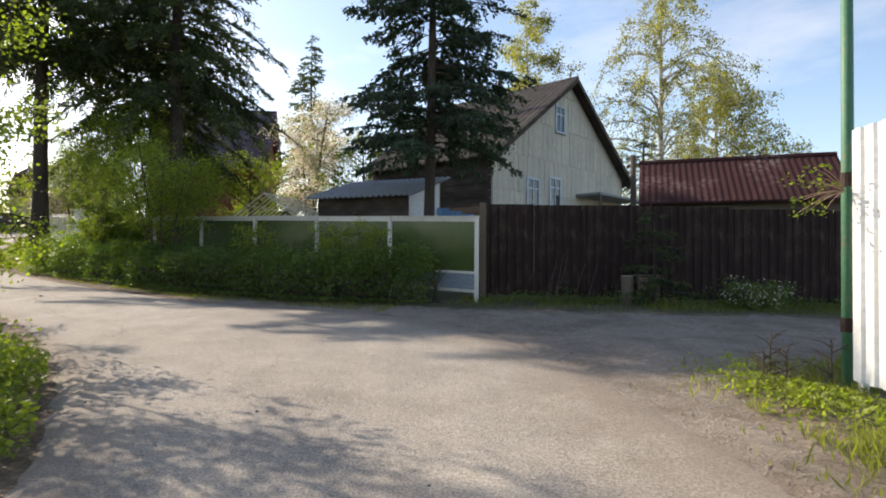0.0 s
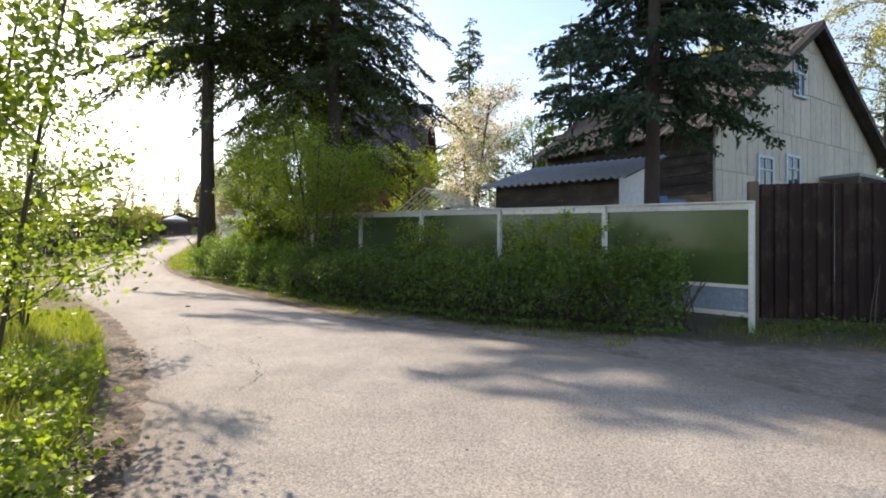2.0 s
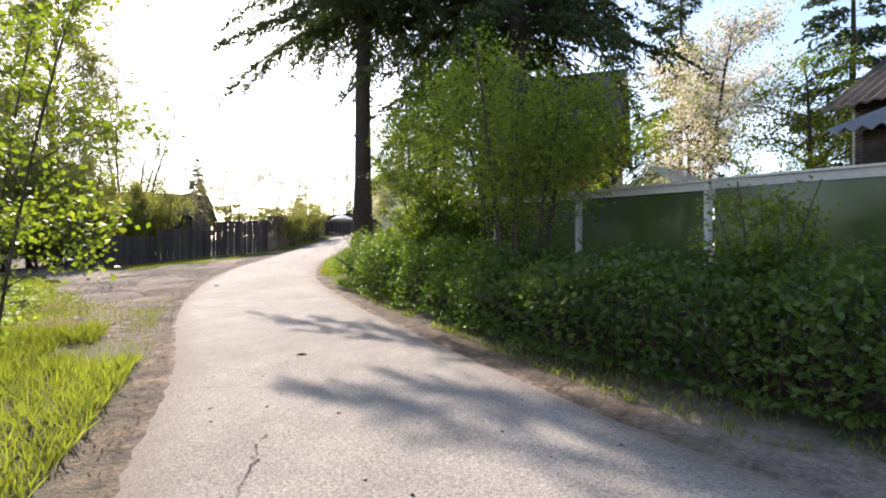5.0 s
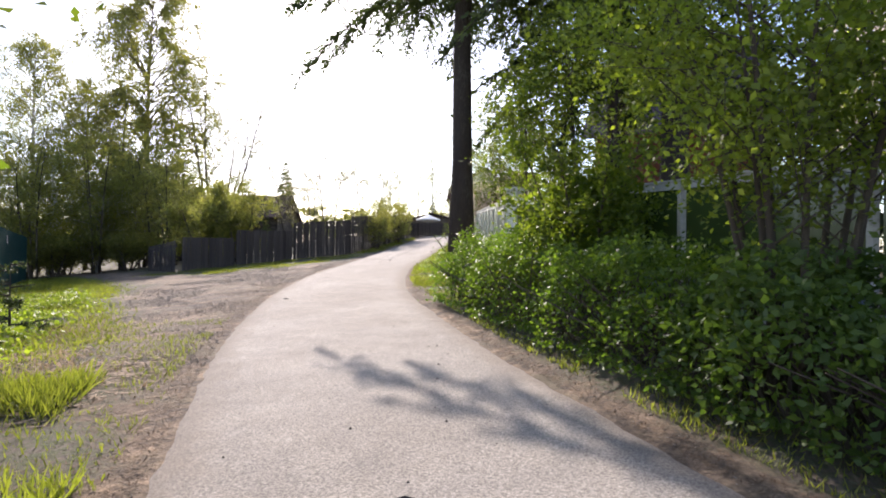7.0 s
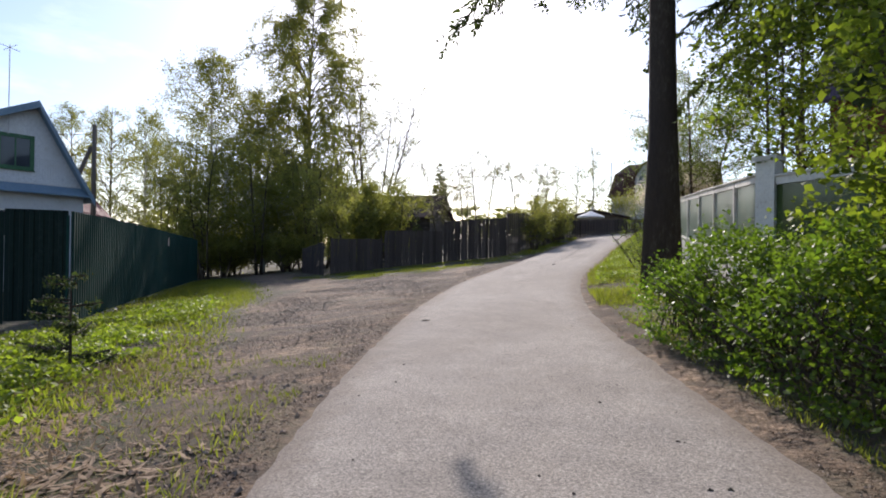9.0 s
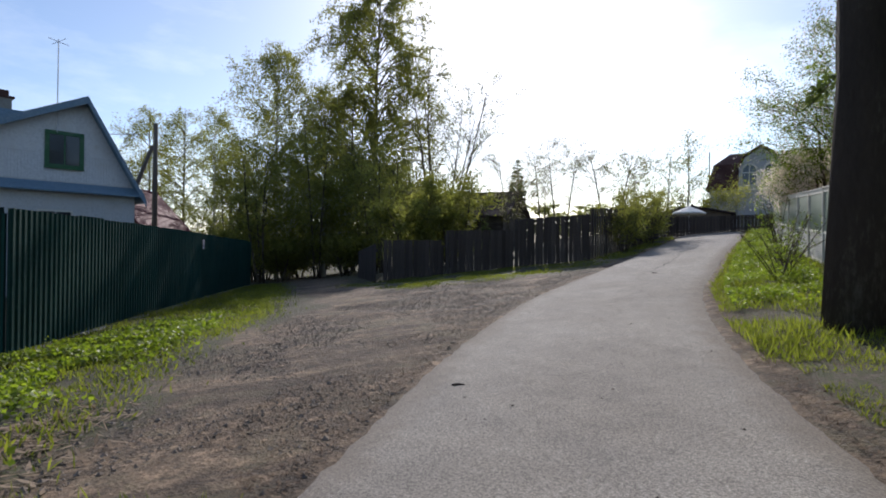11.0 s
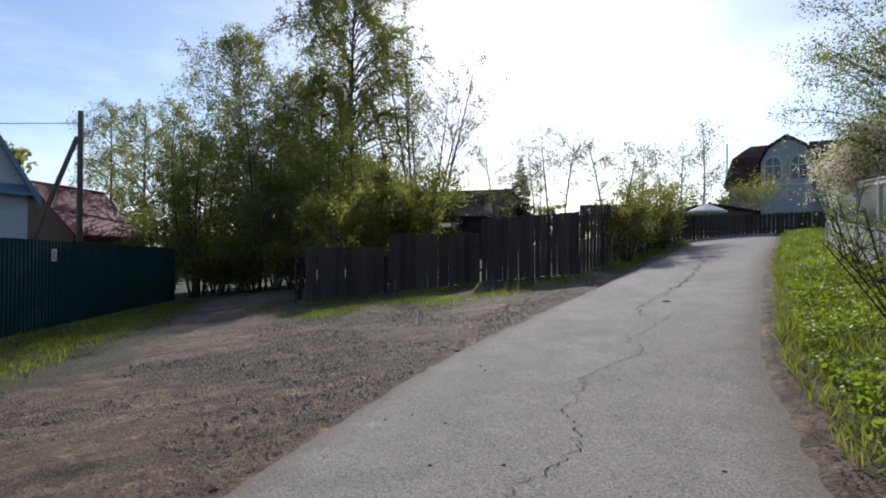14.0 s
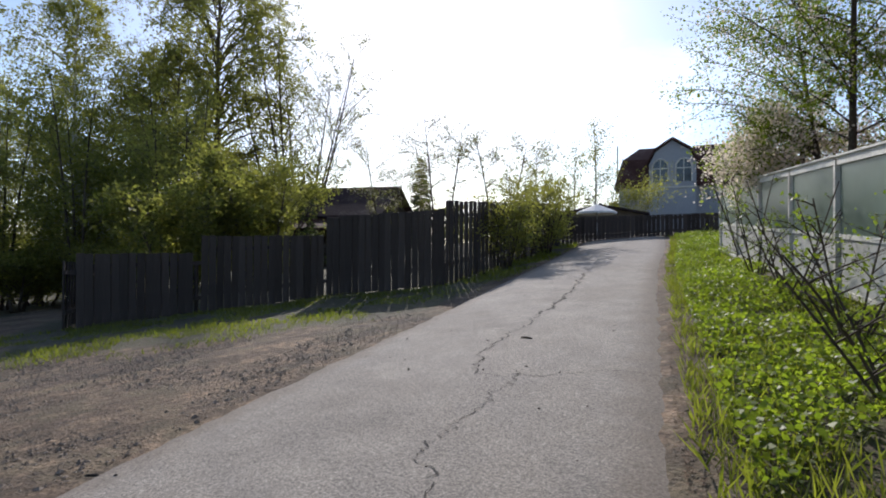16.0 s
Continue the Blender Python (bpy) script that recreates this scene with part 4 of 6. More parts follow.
part("porch_roof", Geo().box((6.0, -1.2, 3.4), (10.4, 0.0, 3.5)), M_SLATE_GREY, h1)
part("porch_post", Geo().tube([(10.2, -1.1, -0.5), (10.2, -1.1, 3.4)], [0.06, 0.06], 8), M_WOOD, h1)
part("porch_post", Geo().tube([(6.2, -1.1, -0.5), (6.2, -1.1, 3.4)], [0.06, 0.06], 8), M_WOOD, h1)
part("stove_pipe", Geo().tube([(2.6, 1.6, 6.3), (2.6, 1.6, 8.0)], [0.1, 0.1], 10), M_WOOD, h1)

post = thing("wooden_post", pose(6.35, 18.9, gz(6.3, 18.9)), "dark rough wooden post beside the boarded house", "post")
part("shaft", Geo().tube([(0, 0, -0.2), (0.02, 0, 2.2), (0, 0.02, 4.3)], [0.11, 0.1, 0.085], 9), M_POLE, post)

# small lean-to shed behind the green fence
S1 = along((-3.75, 16.95), (-0.95, 15.75), gz(-2, 16.6))
shed = thing("garden_shed", S1, "small pale shed with a wavy grey cement roof", "shed")
part("wall", Geo().box((0.0, 0.0, -0.3), (3.0, 0.07, 2.5)), M_DARKWOOD, shed)
part("wall", Geo().add([(2.93, 0.07, -0.3), (3.0, 0.07, -0.3), (3.0, 2.2, -0.3), (2.93, 2.2, -0.3), (2.93, 0.07, 2.52), (3.0, 0.07, 2.52), (3.0, 2.2, 3.15), (2.93, 2.2, 3.15)], ((3, 2, 1, 0), (4, 5, 6, 7), (0, 1, 5, 4), (1, 2, 6, 5), (2, 3, 7, 6), (3, 0, 4, 7))), M_WHITEWALL, shed, "pale painted side wall")
part("wall", Geo().box((0.0, 2.2, -0.3), (3.0, 2.27, 3.15)), M_WOOD, shed)
part("wall", Geo().add([(0, 0.07, -0.3), (0.07, 0.07, -0.3), (0.07, 2.2, -0.3), (0, 2.2, -0.3), (0, 0.07, 2.52), (0.07, 0.07, 2.52), (0.07, 2.2, 3.15), (0, 2.2, 3.15)], ((3, 2, 1, 0), (4, 5, 6, 7), (0, 1, 5, 4), (1, 2, 6, 5), (2, 3, 7, 6), (3, 0, 4, 7))), M_WOOD, shed)
g = Geo()
nw = 80
for k in range(nw + 1):
    x = -0.3 + 3.6 * k / nw
    o = 0.035 * math.sin(k * math.pi / 2)
    g.v += [(x, -0.35, 2.47 + o), (x, 2.5, 3.32 + o), (x, -0.35, 2.485 + o), (x, 2.5, 3.335 + o)]
for k in range(nw):
    q = 4 * k
    g.f += [(q + 2, q + 6, q + 7, q + 3), (q + 1, q + 5, q + 4, q), (q, q + 4, q + 6, q + 2), (q + 3, q + 7, q + 5, q + 1)]
part("roof", g, M_SLATE_GREY, shed)

# blue boards standing against the boarded house
bb = thing("blue_board_screen", along((-0.2, 17.5), (1.6, 17.0), gz(0.7, 17.2)), "screen of bright blue painted boards", "screen")
for k in range(6):
    part("board", Geo().box((k * 0.2, 0, -0.1), (k * 0.2 + 0.185, 0.025, 2.3 - 0.05 * k + 0.04 * (k % 2))), M_BLUEDOOR, bb)
part("rail", Geo().box((0, 0.03, 1.7), (1.18, 0.07, 1.78)), M_BLUEDOOR, bb)

# white slatted greenhouse frame among the fruit trees
gr = thing("greenhouse", along((-9.6, 25.6), (-6.4, 24.6), gz(-8, 25)), "white slatted greenhouse frame", "greenhouse")
for k in range(9):
    y = 0.36 * k
    part("rafter", Geo().tube([(0, y, 1.9), (1.7, y, 3.0), (3.4, y, 1.9)], [0.025] * 3, 5), M_FRAME, gr)
for x, z in ((0, 1.9), (0.85, 2.45), (1.7, 3.0), (2.55, 2.45), (3.4, 1.9)):
    part("purlin", Geo().tube([(x, 0, z), (x, 2.9, z)], [0.028] * 2, 5), M_FRAME, gr)
for x in (0, 3.4):
    for y in (0, 2.88):
        part("post", Geo().tube([(x, y, -0.2), (x, y, 1.9)], [0.035] * 2, 6), M_FRAME, gr)

# red-brown roofed outbuilding behind the brown fence
O1 = pose(6.7, 18.3, gz(8, 16), 0, 0, -110)
out = gable_house("outbuilding", O1, 3.2, 4.4, 2.6, 1.15, 0.3, M_WOOD, M_REDROOF, "low outbuilding with a faded red-brown corrugated roof", ripple=0.07, wave=0.022, thick=0.05, category="shed")

# brick house with a purple roof beyond the spruces
B1 = pose(-17.6, 34.2, gz(-15, 35), 0, 0, 8)
bh = gable_house("brick_house", B1 @ pose(6.2, 0, 0, 0, 0, 90), 7.0, 6.2, 5.2, 3.9, 0.5, M_BRICK, M_PURPLE, "red brick house with a dark purple tiled roof", wave=0.02)
house_window(bh, 2.2, 1.2, 1.2, 1.4, M_FRAME, 1)

# blue and white house behind the green metal fence
W1 = pose(-42.0, 7.46, gz(-44, 13), 0, 0, 110.4)
wh = thing("white_house", W1, "white board-clad house with blue roof edges and a green attic window", "house")
EL, ER, AP, AX, WW, WL = 6.15, 5.0, 9.0, 6.0, 8.25, 9.0
for y0 in (0.0, WL - 0.2):
    part("wall", Geo().prism([(0, -0.6), (WW, -0.6), (WW, ER), (AX, AP), (0, EL)], y0, y0 + 0.2), M_WHITEWALL, wh)
part("wall", Geo().box((0, 0.2, -0.6), (0.2, WL - 0.2, EL)), M_WHITEWALL, wh)
part("wall", Geo().box((WW - 0.2, 0.2, -0.6), (WW, WL - 0.2, ER)), M_WHITEWALL, wh)
for x0, z0, x1, z1 in ((-0.5, EL - 0.24, AX, AP), (AX, AP, WW + 0.35, ER - 0.6)):
    part("roof_slope", Geo().prism([(x0, z0 + 0.02), (x1, z1 + 0.02), (x1, z1 + 0.16), (x0, z0 + 0.16)], -0.5, WL + 0.4), M_BLUEROOF, wh)
    part("bargeboard", Geo().prism([(x0, z0 - 0.16), (x1, z1 - 0.16), (x1, z1 + 0.18), (x0, z0 + 0.18)], -0.54, -0.503), M_BLUEROOF, wh)
house_window(wh, 4.62, 5.95, 1.2, 1.35, M_GREENTRIM, 1, -0.03, "attic window with a wide green frame", 0.17)
house_window(wh, 4.3, 2.6, 1.2, 1.2, M_FRAME, 1, -0.03, "ground floor window", 0.07)
part("skirt_roof", Geo().add([(-0.3, -0.5, 4.75), (WW + 0.3, -0.5, 4.75), (WW + 0.3, -0.004, 5.15), (-0.3, -0.004, 5.15), (-0.3, -0.5, 4.68), (WW + 0.3, -0.5, 4.68), (WW + 0.3, -0.004, 5.05), (-0.3, -0.004, 5.05)], ((0, 1, 2, 3), (7, 6, 5, 4), (0, 4, 5, 1), (1, 5, 6, 2), (3, 7, 4, 0))), M_BLUEROOF, wh)
g = Geo()
for k in range(68):
    x = k * 0.12
    hi = min(EL + (AP - EL) * x / AX, ER + (AP - ER) * (WW - x - 0.12) / (WW - AX)) - 0.12
    if hi > 5.4:
        g.box((x + 0.004, -0.018, 5.2), (x + 0.116, -0.002, min(hi, 6.4)))
        if hi > 6.5:
            g.box((x, -0.016, 6.42), (x + 0.12, -0.002, hi))
tagged(part("gable_boarding", g, M_WHITEWALL, wh), kind="stuff")
chim = part("chimney", Geo().box((3.4, 4.4, 7.0), (4.1, 5.1, 9.5)), M_CONCRETE, wh)
part("chimney_cap", Geo().box((3.3, 4.3, 9.5), (4.2, 5.2, 9.6)).box((3.5, 4.5, 9.6), (4.0, 5.0, 9.9)), M_DARKROOF, chim)
part("ridge_roof", Geo().prism([(0.5, 7.4), (3.2, 8.7), (6.0, 8.7), (6.0, 7.4)], 3.0, 8.0), M_BLUEROOF, wh)
ant = part("antenna_mast", Geo().tube([(4.9, -0.1, 7.4), (4.9, -0.12, 11.6)], [0.025, 0.02], 6), M_STEEL, wh)
part("antenna_arms", Geo().tube([(4.5, -0.12, 11.55), (5.3, -0.12, 11.4)], [0.015, 0.015], 5).tube([(4.65, -0.12, 11.3), (5.2, -0.12, 11.7)], [0.012, 0.012], 5), M_STEEL, ant)

# utility pole with a strut
up = thing("utility_pole", pose(-52.6, 16.2, gz(-52.6, 16.2)), "weathered wooden utility pole with a leaning strut", "utility pole")
part("shaft", Geo().tube([(0, 0, -0.5), (0, 0, 5), (0, 0, 10.2)], [0.17, 0.15, 0.13], 10), M_POLE, up, smooth=True)
part("strut", Geo().tube([(-0.6, -3.4, -0.5), (-0.05, -0.15, 8.8)], [0.15, 0.12], 10), M_POLE, up, smooth=True)
for k in range(3):
    part("insulator", Geo().tube([(0.0, 0.14 + 0.0, 9.9 - 0.45 * k), (0.0, 0.3, 9.9 - 0.45 * k), (0.0, 0.3, 10.05 - 0.45 * k)], [0.03, 0.03, 0.05], 7), M_FRAME, up)
wire = thing("overhead_wire", pose(0, 0, 0), "thin dark overhead wire from the utility pole", "wire")
part("strand", Geo().tube([tuple(np.array((-52.6, 16.1, 9.0)) * (1 - t) + np.array((-57, -20, 8.6)) * t + np.array((0, 0, -3.2 * t * (1 - t)))) for t in np.linspace(0, 1, 14)], [0.02] * 14, 4), M_WIRE, wire)

# red-roofed shed past the pole, barn behind the plank fence, far grey house
rs = gable_house("red_roof_shed", pose(-58.8, 11.2, gz(-58, 14), 0, 0, 60), 5, 6, 4.0, 2.7, 0.4, M_WOOD, M_MAROON, "small shed with a maroon sheet roof", category="shed")
br = gable_house("barn", pose(-61.7, 39.9, gz(-56, 38), 0, 0, -50.3), 7.0, 9.5, 3.7, 1.9, 0.5, M_DARKWOOD, M_BARNROOF, "low barn with a dark weathered roof", category="barn")
part("lean_to_roof", Geo().add([(7.0, -0.4, 3.5), (7.0, 7.6, 3.5), (9.4, 7.6, 2.7), (9.4, -0.4, 2.7), (7.0, -0.4, 3.4), (7.0, 7.6, 3.4), (9.4, 7.6, 2.6), (9.4, -0.4, 2.6)], ((0, 1, 2, 3), (7, 6, 5, 4), (0, 3, 7, 4), (3, 2, 6, 7), (2, 1, 5, 6))), M_REDROOF, br, "rusty red lean-to roof")
GH = pose(-46.1, 63.2, gz(-45, 60), 0, 0, 30) @ Matrix.Diagonal((0.7, 0.8, 0.85, 1))
gh = thing("grey_house", GH, "large grey rendered house with arched windows and mansard roof", "house")
GABLE = [(0.6, -0.6), (5.6, -0.6), (5.6, 7.4), (4.9, 8.6), (3.1, 9.6), (1.3, 8.6), (0.6, 7.4)]
part("gable_wall", Geo().prism(GABLE, 0, 8), M_GREYWALL, gh)
for sx in (-1, 1):
    rim = [(3.1, 9.65), (3.1 + sx * 1.95, 8.62), (3.1 + sx * 2.75, 7.3)]
    part("gable_roof", Geo().prism(rim + [(x + sx * 0.03, z + 0.2) for x, z in rim[::-1]], -0.35, 7.9), M_DARKROOF, gh)
part("side_wing", Geo().box((-2.9, 1.2, -0.6), (0.6, 8, 5.4)), M_GREYWALL, gh)
part("side_wing", Geo().box((5.6, 1.2, -0.6), (12, 8, 5.4)), M_GREYWALL, gh)
part("mansard_roof", Geo().add([(-3.5, 0.8, 5.3), (1, 0.8, 5.3), (1, 1.8, 8.2), (-2.6, 1.8, 8.2), (-0.9, 4.4, 9.7), (1, 4.4, 9.7), (-3.5, 8, 5.3), (1, 8, 5.3)], ((0, 1, 2, 3), (3, 2, 5, 4), (0, 3, 4, 6), (4, 5, 7, 6), (0, 6, 7, 1))), M_DARKROOF, gh)
part("mansard_roof", Geo().add([(5.2, 0.8, 5.3), (12.5, 0.8, 5.3), (12.0, 1.8, 8.2), (5.2, 1.8, 8.2), (5.2, 4.4, 9.7), (11.5, 4.4, 9.7), (5.2, 8, 5.3), (12.5, 8, 5.3)], ((0, 1, 2, 3), (3, 2, 5, 4), (1, 7, 5, 2), (5, 7, 6, 4))), M_DARKROOF, gh)
part("string_course", Geo().box((0.55, -0.06, 5.1), (5.65, -0.004, 5.25)), M_FRAME, gh)
for wx in (1.0, 3.5):
    arch = [(wx, 5.7), (wx + 1.6, 5.7)] + [(wx + 0.8 + 0.8 * math.cos(a), 7.0 + 0.8 * math.sin(a)) for a in np.linspace(0, math.pi, 9)]
    win = part("arched_window", Geo().prism(arch, -0.03, -0.005), M_WINDOW, gh)
    rim = [(wx + 0.8 + 0.86 * math.cos(a), -0.05, 7.0 + 0.86 * math.sin(a)) for a in np.linspace(0, math.pi, 11)]
    part("frame", Geo().tube([(wx - 0.05, -0.05, 5.7)] + rim[::-1] + [(wx + 1.65, -0.05, 5.7)], [0.09] * 13, 5).box((wx, -0.06, 6.9), (wx + 1.6, -0.03, 7.02)).box((wx + 0.75, -0.06, 5.7), (wx + 0.85, -0.03, 7.8)), M_FRAME, win)
part("flue", Geo().tube([(-3.3, 3, 5), (-3.3, 3, 9.9)], [0.09, 0.09], 8), M_STEEL, gh)
sb = gable_house("brown_cottage", pose(-42.8, 49.5, gz(-40, 48), 0, 0, 35), 5, 4, 1.25, 0.5, 0.3, M_WOOD, M_BARNROOF, "low dark brown cottage behind the end fence", category="house")
um = thing("canopy", pose(-37.2, 46.1, gz(-37, 46)), "white canvas garden canopy behind a picket fence", "canopy")
part("cloth", Geo().add([(0, 0, 1.62)] + [(1.0 * math.cos(a), 1.0 * math.sin(a), 1.2) for a in np.linspace(0, 2 * math.pi, 13)[:-1]] + [(1.0 * math.cos(a), 1.0 * math.sin(a), 1.1) for a in np.linspace(0, 2 * math.pi, 13)[:-1]], [(0, 1 + i, 1 + (i + 1) % 12) for i in range(12)] + [(1 + i, 13 + i, 13 + (i + 1) % 12, 1 + (i + 1) % 12) for i in range(12)]), M_CANVAS, um)
part("mast", Geo().tube([(0, 0, -0.1), (0, 0, 1.6)], [0.04, 0.04], 8), M_STEEL, um)


# ---- trees ----
spruce((-16.4, 22.95), 24, 0.3, 8.3, 4.6, 11, "tall old spruce with a bare dark trunk beside the lane", twig=0.85, droop=0.45, density=1.1, sparse=1.1, thick=1.15)
spruce((-10.9, 22.9), 23, 0.3, 6.6, 4.9, 12, "tall dense dark spruce behind the glazed fence", twig=0.8, droop=0.5, density=0.85, thick=1.15)
spruce((-13.4, 26.0), 24, 0.3, 5.2, 4.6, 13, "tall dense dark spruce behind the glazed fence", twig=0.8, droop=0.5, density=0.75, thick=1.25)
spruce((-0.35, 15.3), 14.5, 0.17, 3.9, 2.7, 14, "dark blue-green spruce behind the glazed fence", mat=M_FIR, twig=0.55, droop=0.2, density=1.1, slope=0.5, thick=1.25)
spruce((-8.5, 36.0), 14, 0.18, 1, 2.8, 15, "slim pointed spruce behind the fruit trees", twig=0.7, density=0.6, thick=1.8)
spruce((-2.5, 31.5), 12, 0.18, 1, 3.0, 16, "broad bluish spruce behind the sheds", mat=M_FIR, twig=0.7, density=0.6, thick=1.8)
spruce((13.5, 38), 12, 0.18, 1, 2.6, 17, "dark spruce behind the boarded house", twig=0.6, density=0.6)
for i, (x, y, h) in enumerate(((-115, 88, 20), (-108, 112, 14), (-100, 122, 13), (-96, 128, 11))):
    spruce((x, y), h, 0.25, 0.5, h * 0.24, 30 + i, "distant pointed spruce against the sky", twig=1.0, density=0.4, slope=0.9, thick=6.0)
spruce((-17.95, 13.5), 1.3, 0.022, 0.06, 0.5, 41, "young spruce sapling in the verge", twig=0.2, density=2.2, sparse=0.8, droop=-0.25, slope=0.9)
spruce((4.7, 12.6), 2.3, 0.03, 0.3, 0.9, 42, "thin young spruce in front of the metal fence", twig=0.25, density=1.5, sparse=0.7, droop=0.05)

broadleaf("willow_bush", (-7.9, 16.0), 4.2, 0.05, 1.0, 2.1, 51, "rounded light green willow bush in front of the fence", M_WILLOW, M_TWIG, 19000, 0.06, boughs=100, stems=10, spread=0.95, rise=0.9, clump=0.17, category="bush", twigs=5)
broadleaf("birch_tree", (15.4, 40.0), 24, 0.28, 4.0, 6.8, 52, "tall birch with a pale trunk and yellow-green drooping leaves", M_BIRCHLEAF, M_BIRCH, 30000, 0.14, boughs=80, twigs=3, droop=0.7, rise=0.8, clump=0.2, hang=0.5, weep=4)
broadleaf("birch_tree", (20.5, 43.0), 18, 0.22, 2.0, 6.8, 53, "tall birch with yellow-green drooping leaves", M_BIRCHLEAF, M_BIRCH, 32000, 0.18, boughs=80, twigs=3, droop=0.7, rise=0.8, clump=0.3, hang=0.5, weep=4)
broadleaf("birch_tree", (6.0, 42.0), 21, 0.22, 4.0, 4.5, 54, "slim green birch behind the boarded house", M_BIRCHLEAF, M_BIRCH, 18000, 0.2, boughs=50, droop=0.4, rise=0.8, clump=0.35)
broadleaf("blossom_tree", (-7.1, 29.6), 8.4, 0.16, 1.6, 4.6, 55, "blossoming fruit tree behind the fence", M_WILLOW, M_TWIG, 7000, 0.1, boughs=60, rise=0.6, clump=0.26, blossom=17000, profile=0.8, stems=3, spread=1.6, twigs=6)
broadleaf("fruit_tree", (-4.0, 27.5), 6.0, 0.12, 0.8, 2.6, 56, "yellow-green fruit tree behind the sheds", M_ROWAN, M_TWIG, 12000, 0.09, boughs=30, clump=0.22)
broadleaf("fruit_tree", (-9.5, 27.5), 5.0, 0.12, 0.8, 2.4, 57, "pale green fruit tree behind the sheds", M_WILLOW, M_TWIG, 10000, 0.09, boughs=30, clump=0.22)
# rowans between the hedge and the fence
broadleaf("rowan_bush", (-10.6, 18.2), 2.6, 0.03, 0.4, 1.1, 58, "leafy rowan bush in front of the fence", M_ROWAN, M_TWIG, 10000, 0.08, boughs=44, stems=6, spread=0.9, clump=0.15, category="bush", twigs=5)
broadleaf("rowan_bush", (-11.3, 18.9), 2.3, 0.025, 0.3, 1.0, 59, "leafy rowan bush in front of the fence", M_ROWAN, M_TWIG, 7000, 0.065, boughs=44, stems=6, spread=0.6, clump=0.16, category="bush", twigs=5)
broadleaf("rowan_tree", (-14.0, 22.1), 5.6, 0.06, 1.6, 2.0, 64, "slim rowan tree beside the bare spruce trunk", M_ROWAN, M_TWIG, 2800, 0.085, boughs=46, stems=2, spread=0.7, clump=0.16)
broadleaf("rowan_tree", (-11.9, 21.6), 7.0, 0.08, 2.4, 2.7, 63, "rowan tree overhanging the glazed fence", M_ROWAN, M_TWIG, 9000, 0.09, boughs=50, stems=2, spread=1.0, clump=0.18, droop=0.3)
# saplings beside the lane where the walk begins
broadleaf("alder_sapling", (-6.1, 6.7), 5.3, 0.024, 0.5, 1.8, 61, "tall leafy sapling beside the lane", M_ROWAN, M_TWIG, 12000, 0.06, boughs=64, stems=4, spread=0.9, clump=0.15, category="bush")
broadleaf("alder_sapling", (-10.1, 10.3), 4.2, 0.018, 0.3, 1.4, 62, "thin leafy sapling beside the lane", M_ROWAN, M_TWIG, 6500, 0.06, boughs=36, stems=4, spread=0.8, clump=0.14, category="bush")
# far trees past the lot
for i, (x, y, h, r, n) in enumerate(((-60.5, 25.3, 19.4, 4.9, 24000), (-63, 30.0, 17, 4.6, 20000), (-56.0, 30.4, 15, 4.4, 22000), (-66, 21, 15, 4, 16000), (-72, 19, 16, 4.5, 16000), (-78, 16, 17, 4.5, 16000), (-54.5, 24.8, 9, 3.0, 14000), (-51.0, 28.2, 8, 2.8, 12000), (-85, 25, 16, 5, 14000), (-48.5, 25.8, 6.0, 2.2, 10000))):
    broadleaf("birch_tree", (x, y), h, 0.16, 1.2, r, 70 + i, "leafy birch past the side lane", M_BIRCHLEAF if i % 2 == 0 else M_FARLEAF, M_BIRCH if i % 3 == 0 else M_TWIG, int(n * (1.2 if i == 0 else 0.75)), 0.16, boughs=130 if i == 0 else 70, twigs=4, droop=0.25, rise=0.9, clump=0.26, hang=0.3, profile=0.8, bare=0.08, weep=3, even=0.75)
broadleaf("birch_tree", (-58.6, 33.6), 25.4, 0.26, 2.0, 6.2, 80, "very tall birch with fine drooping branches", M_BIRCHLEAF, M_TWIG, 60000, 0.17, boughs=170, twigs=4, droop=0.45, rise=1.0, clump=0.22, hang=0.45, profile=1.15, bare=0.04, weep=5, even=0.8)
broadleaf("willow_tree", (-54.5, 37.4), 19, 0.17, 4.0, 6.0, 81, "half-bare willow with fine upright branches", M_FARLEAF, M_TWIG, 16000, 0.11, boughs=150, stems=7, spread=5.0, rise=1.3, clump=0.2, bare=0.3, twigs=10)
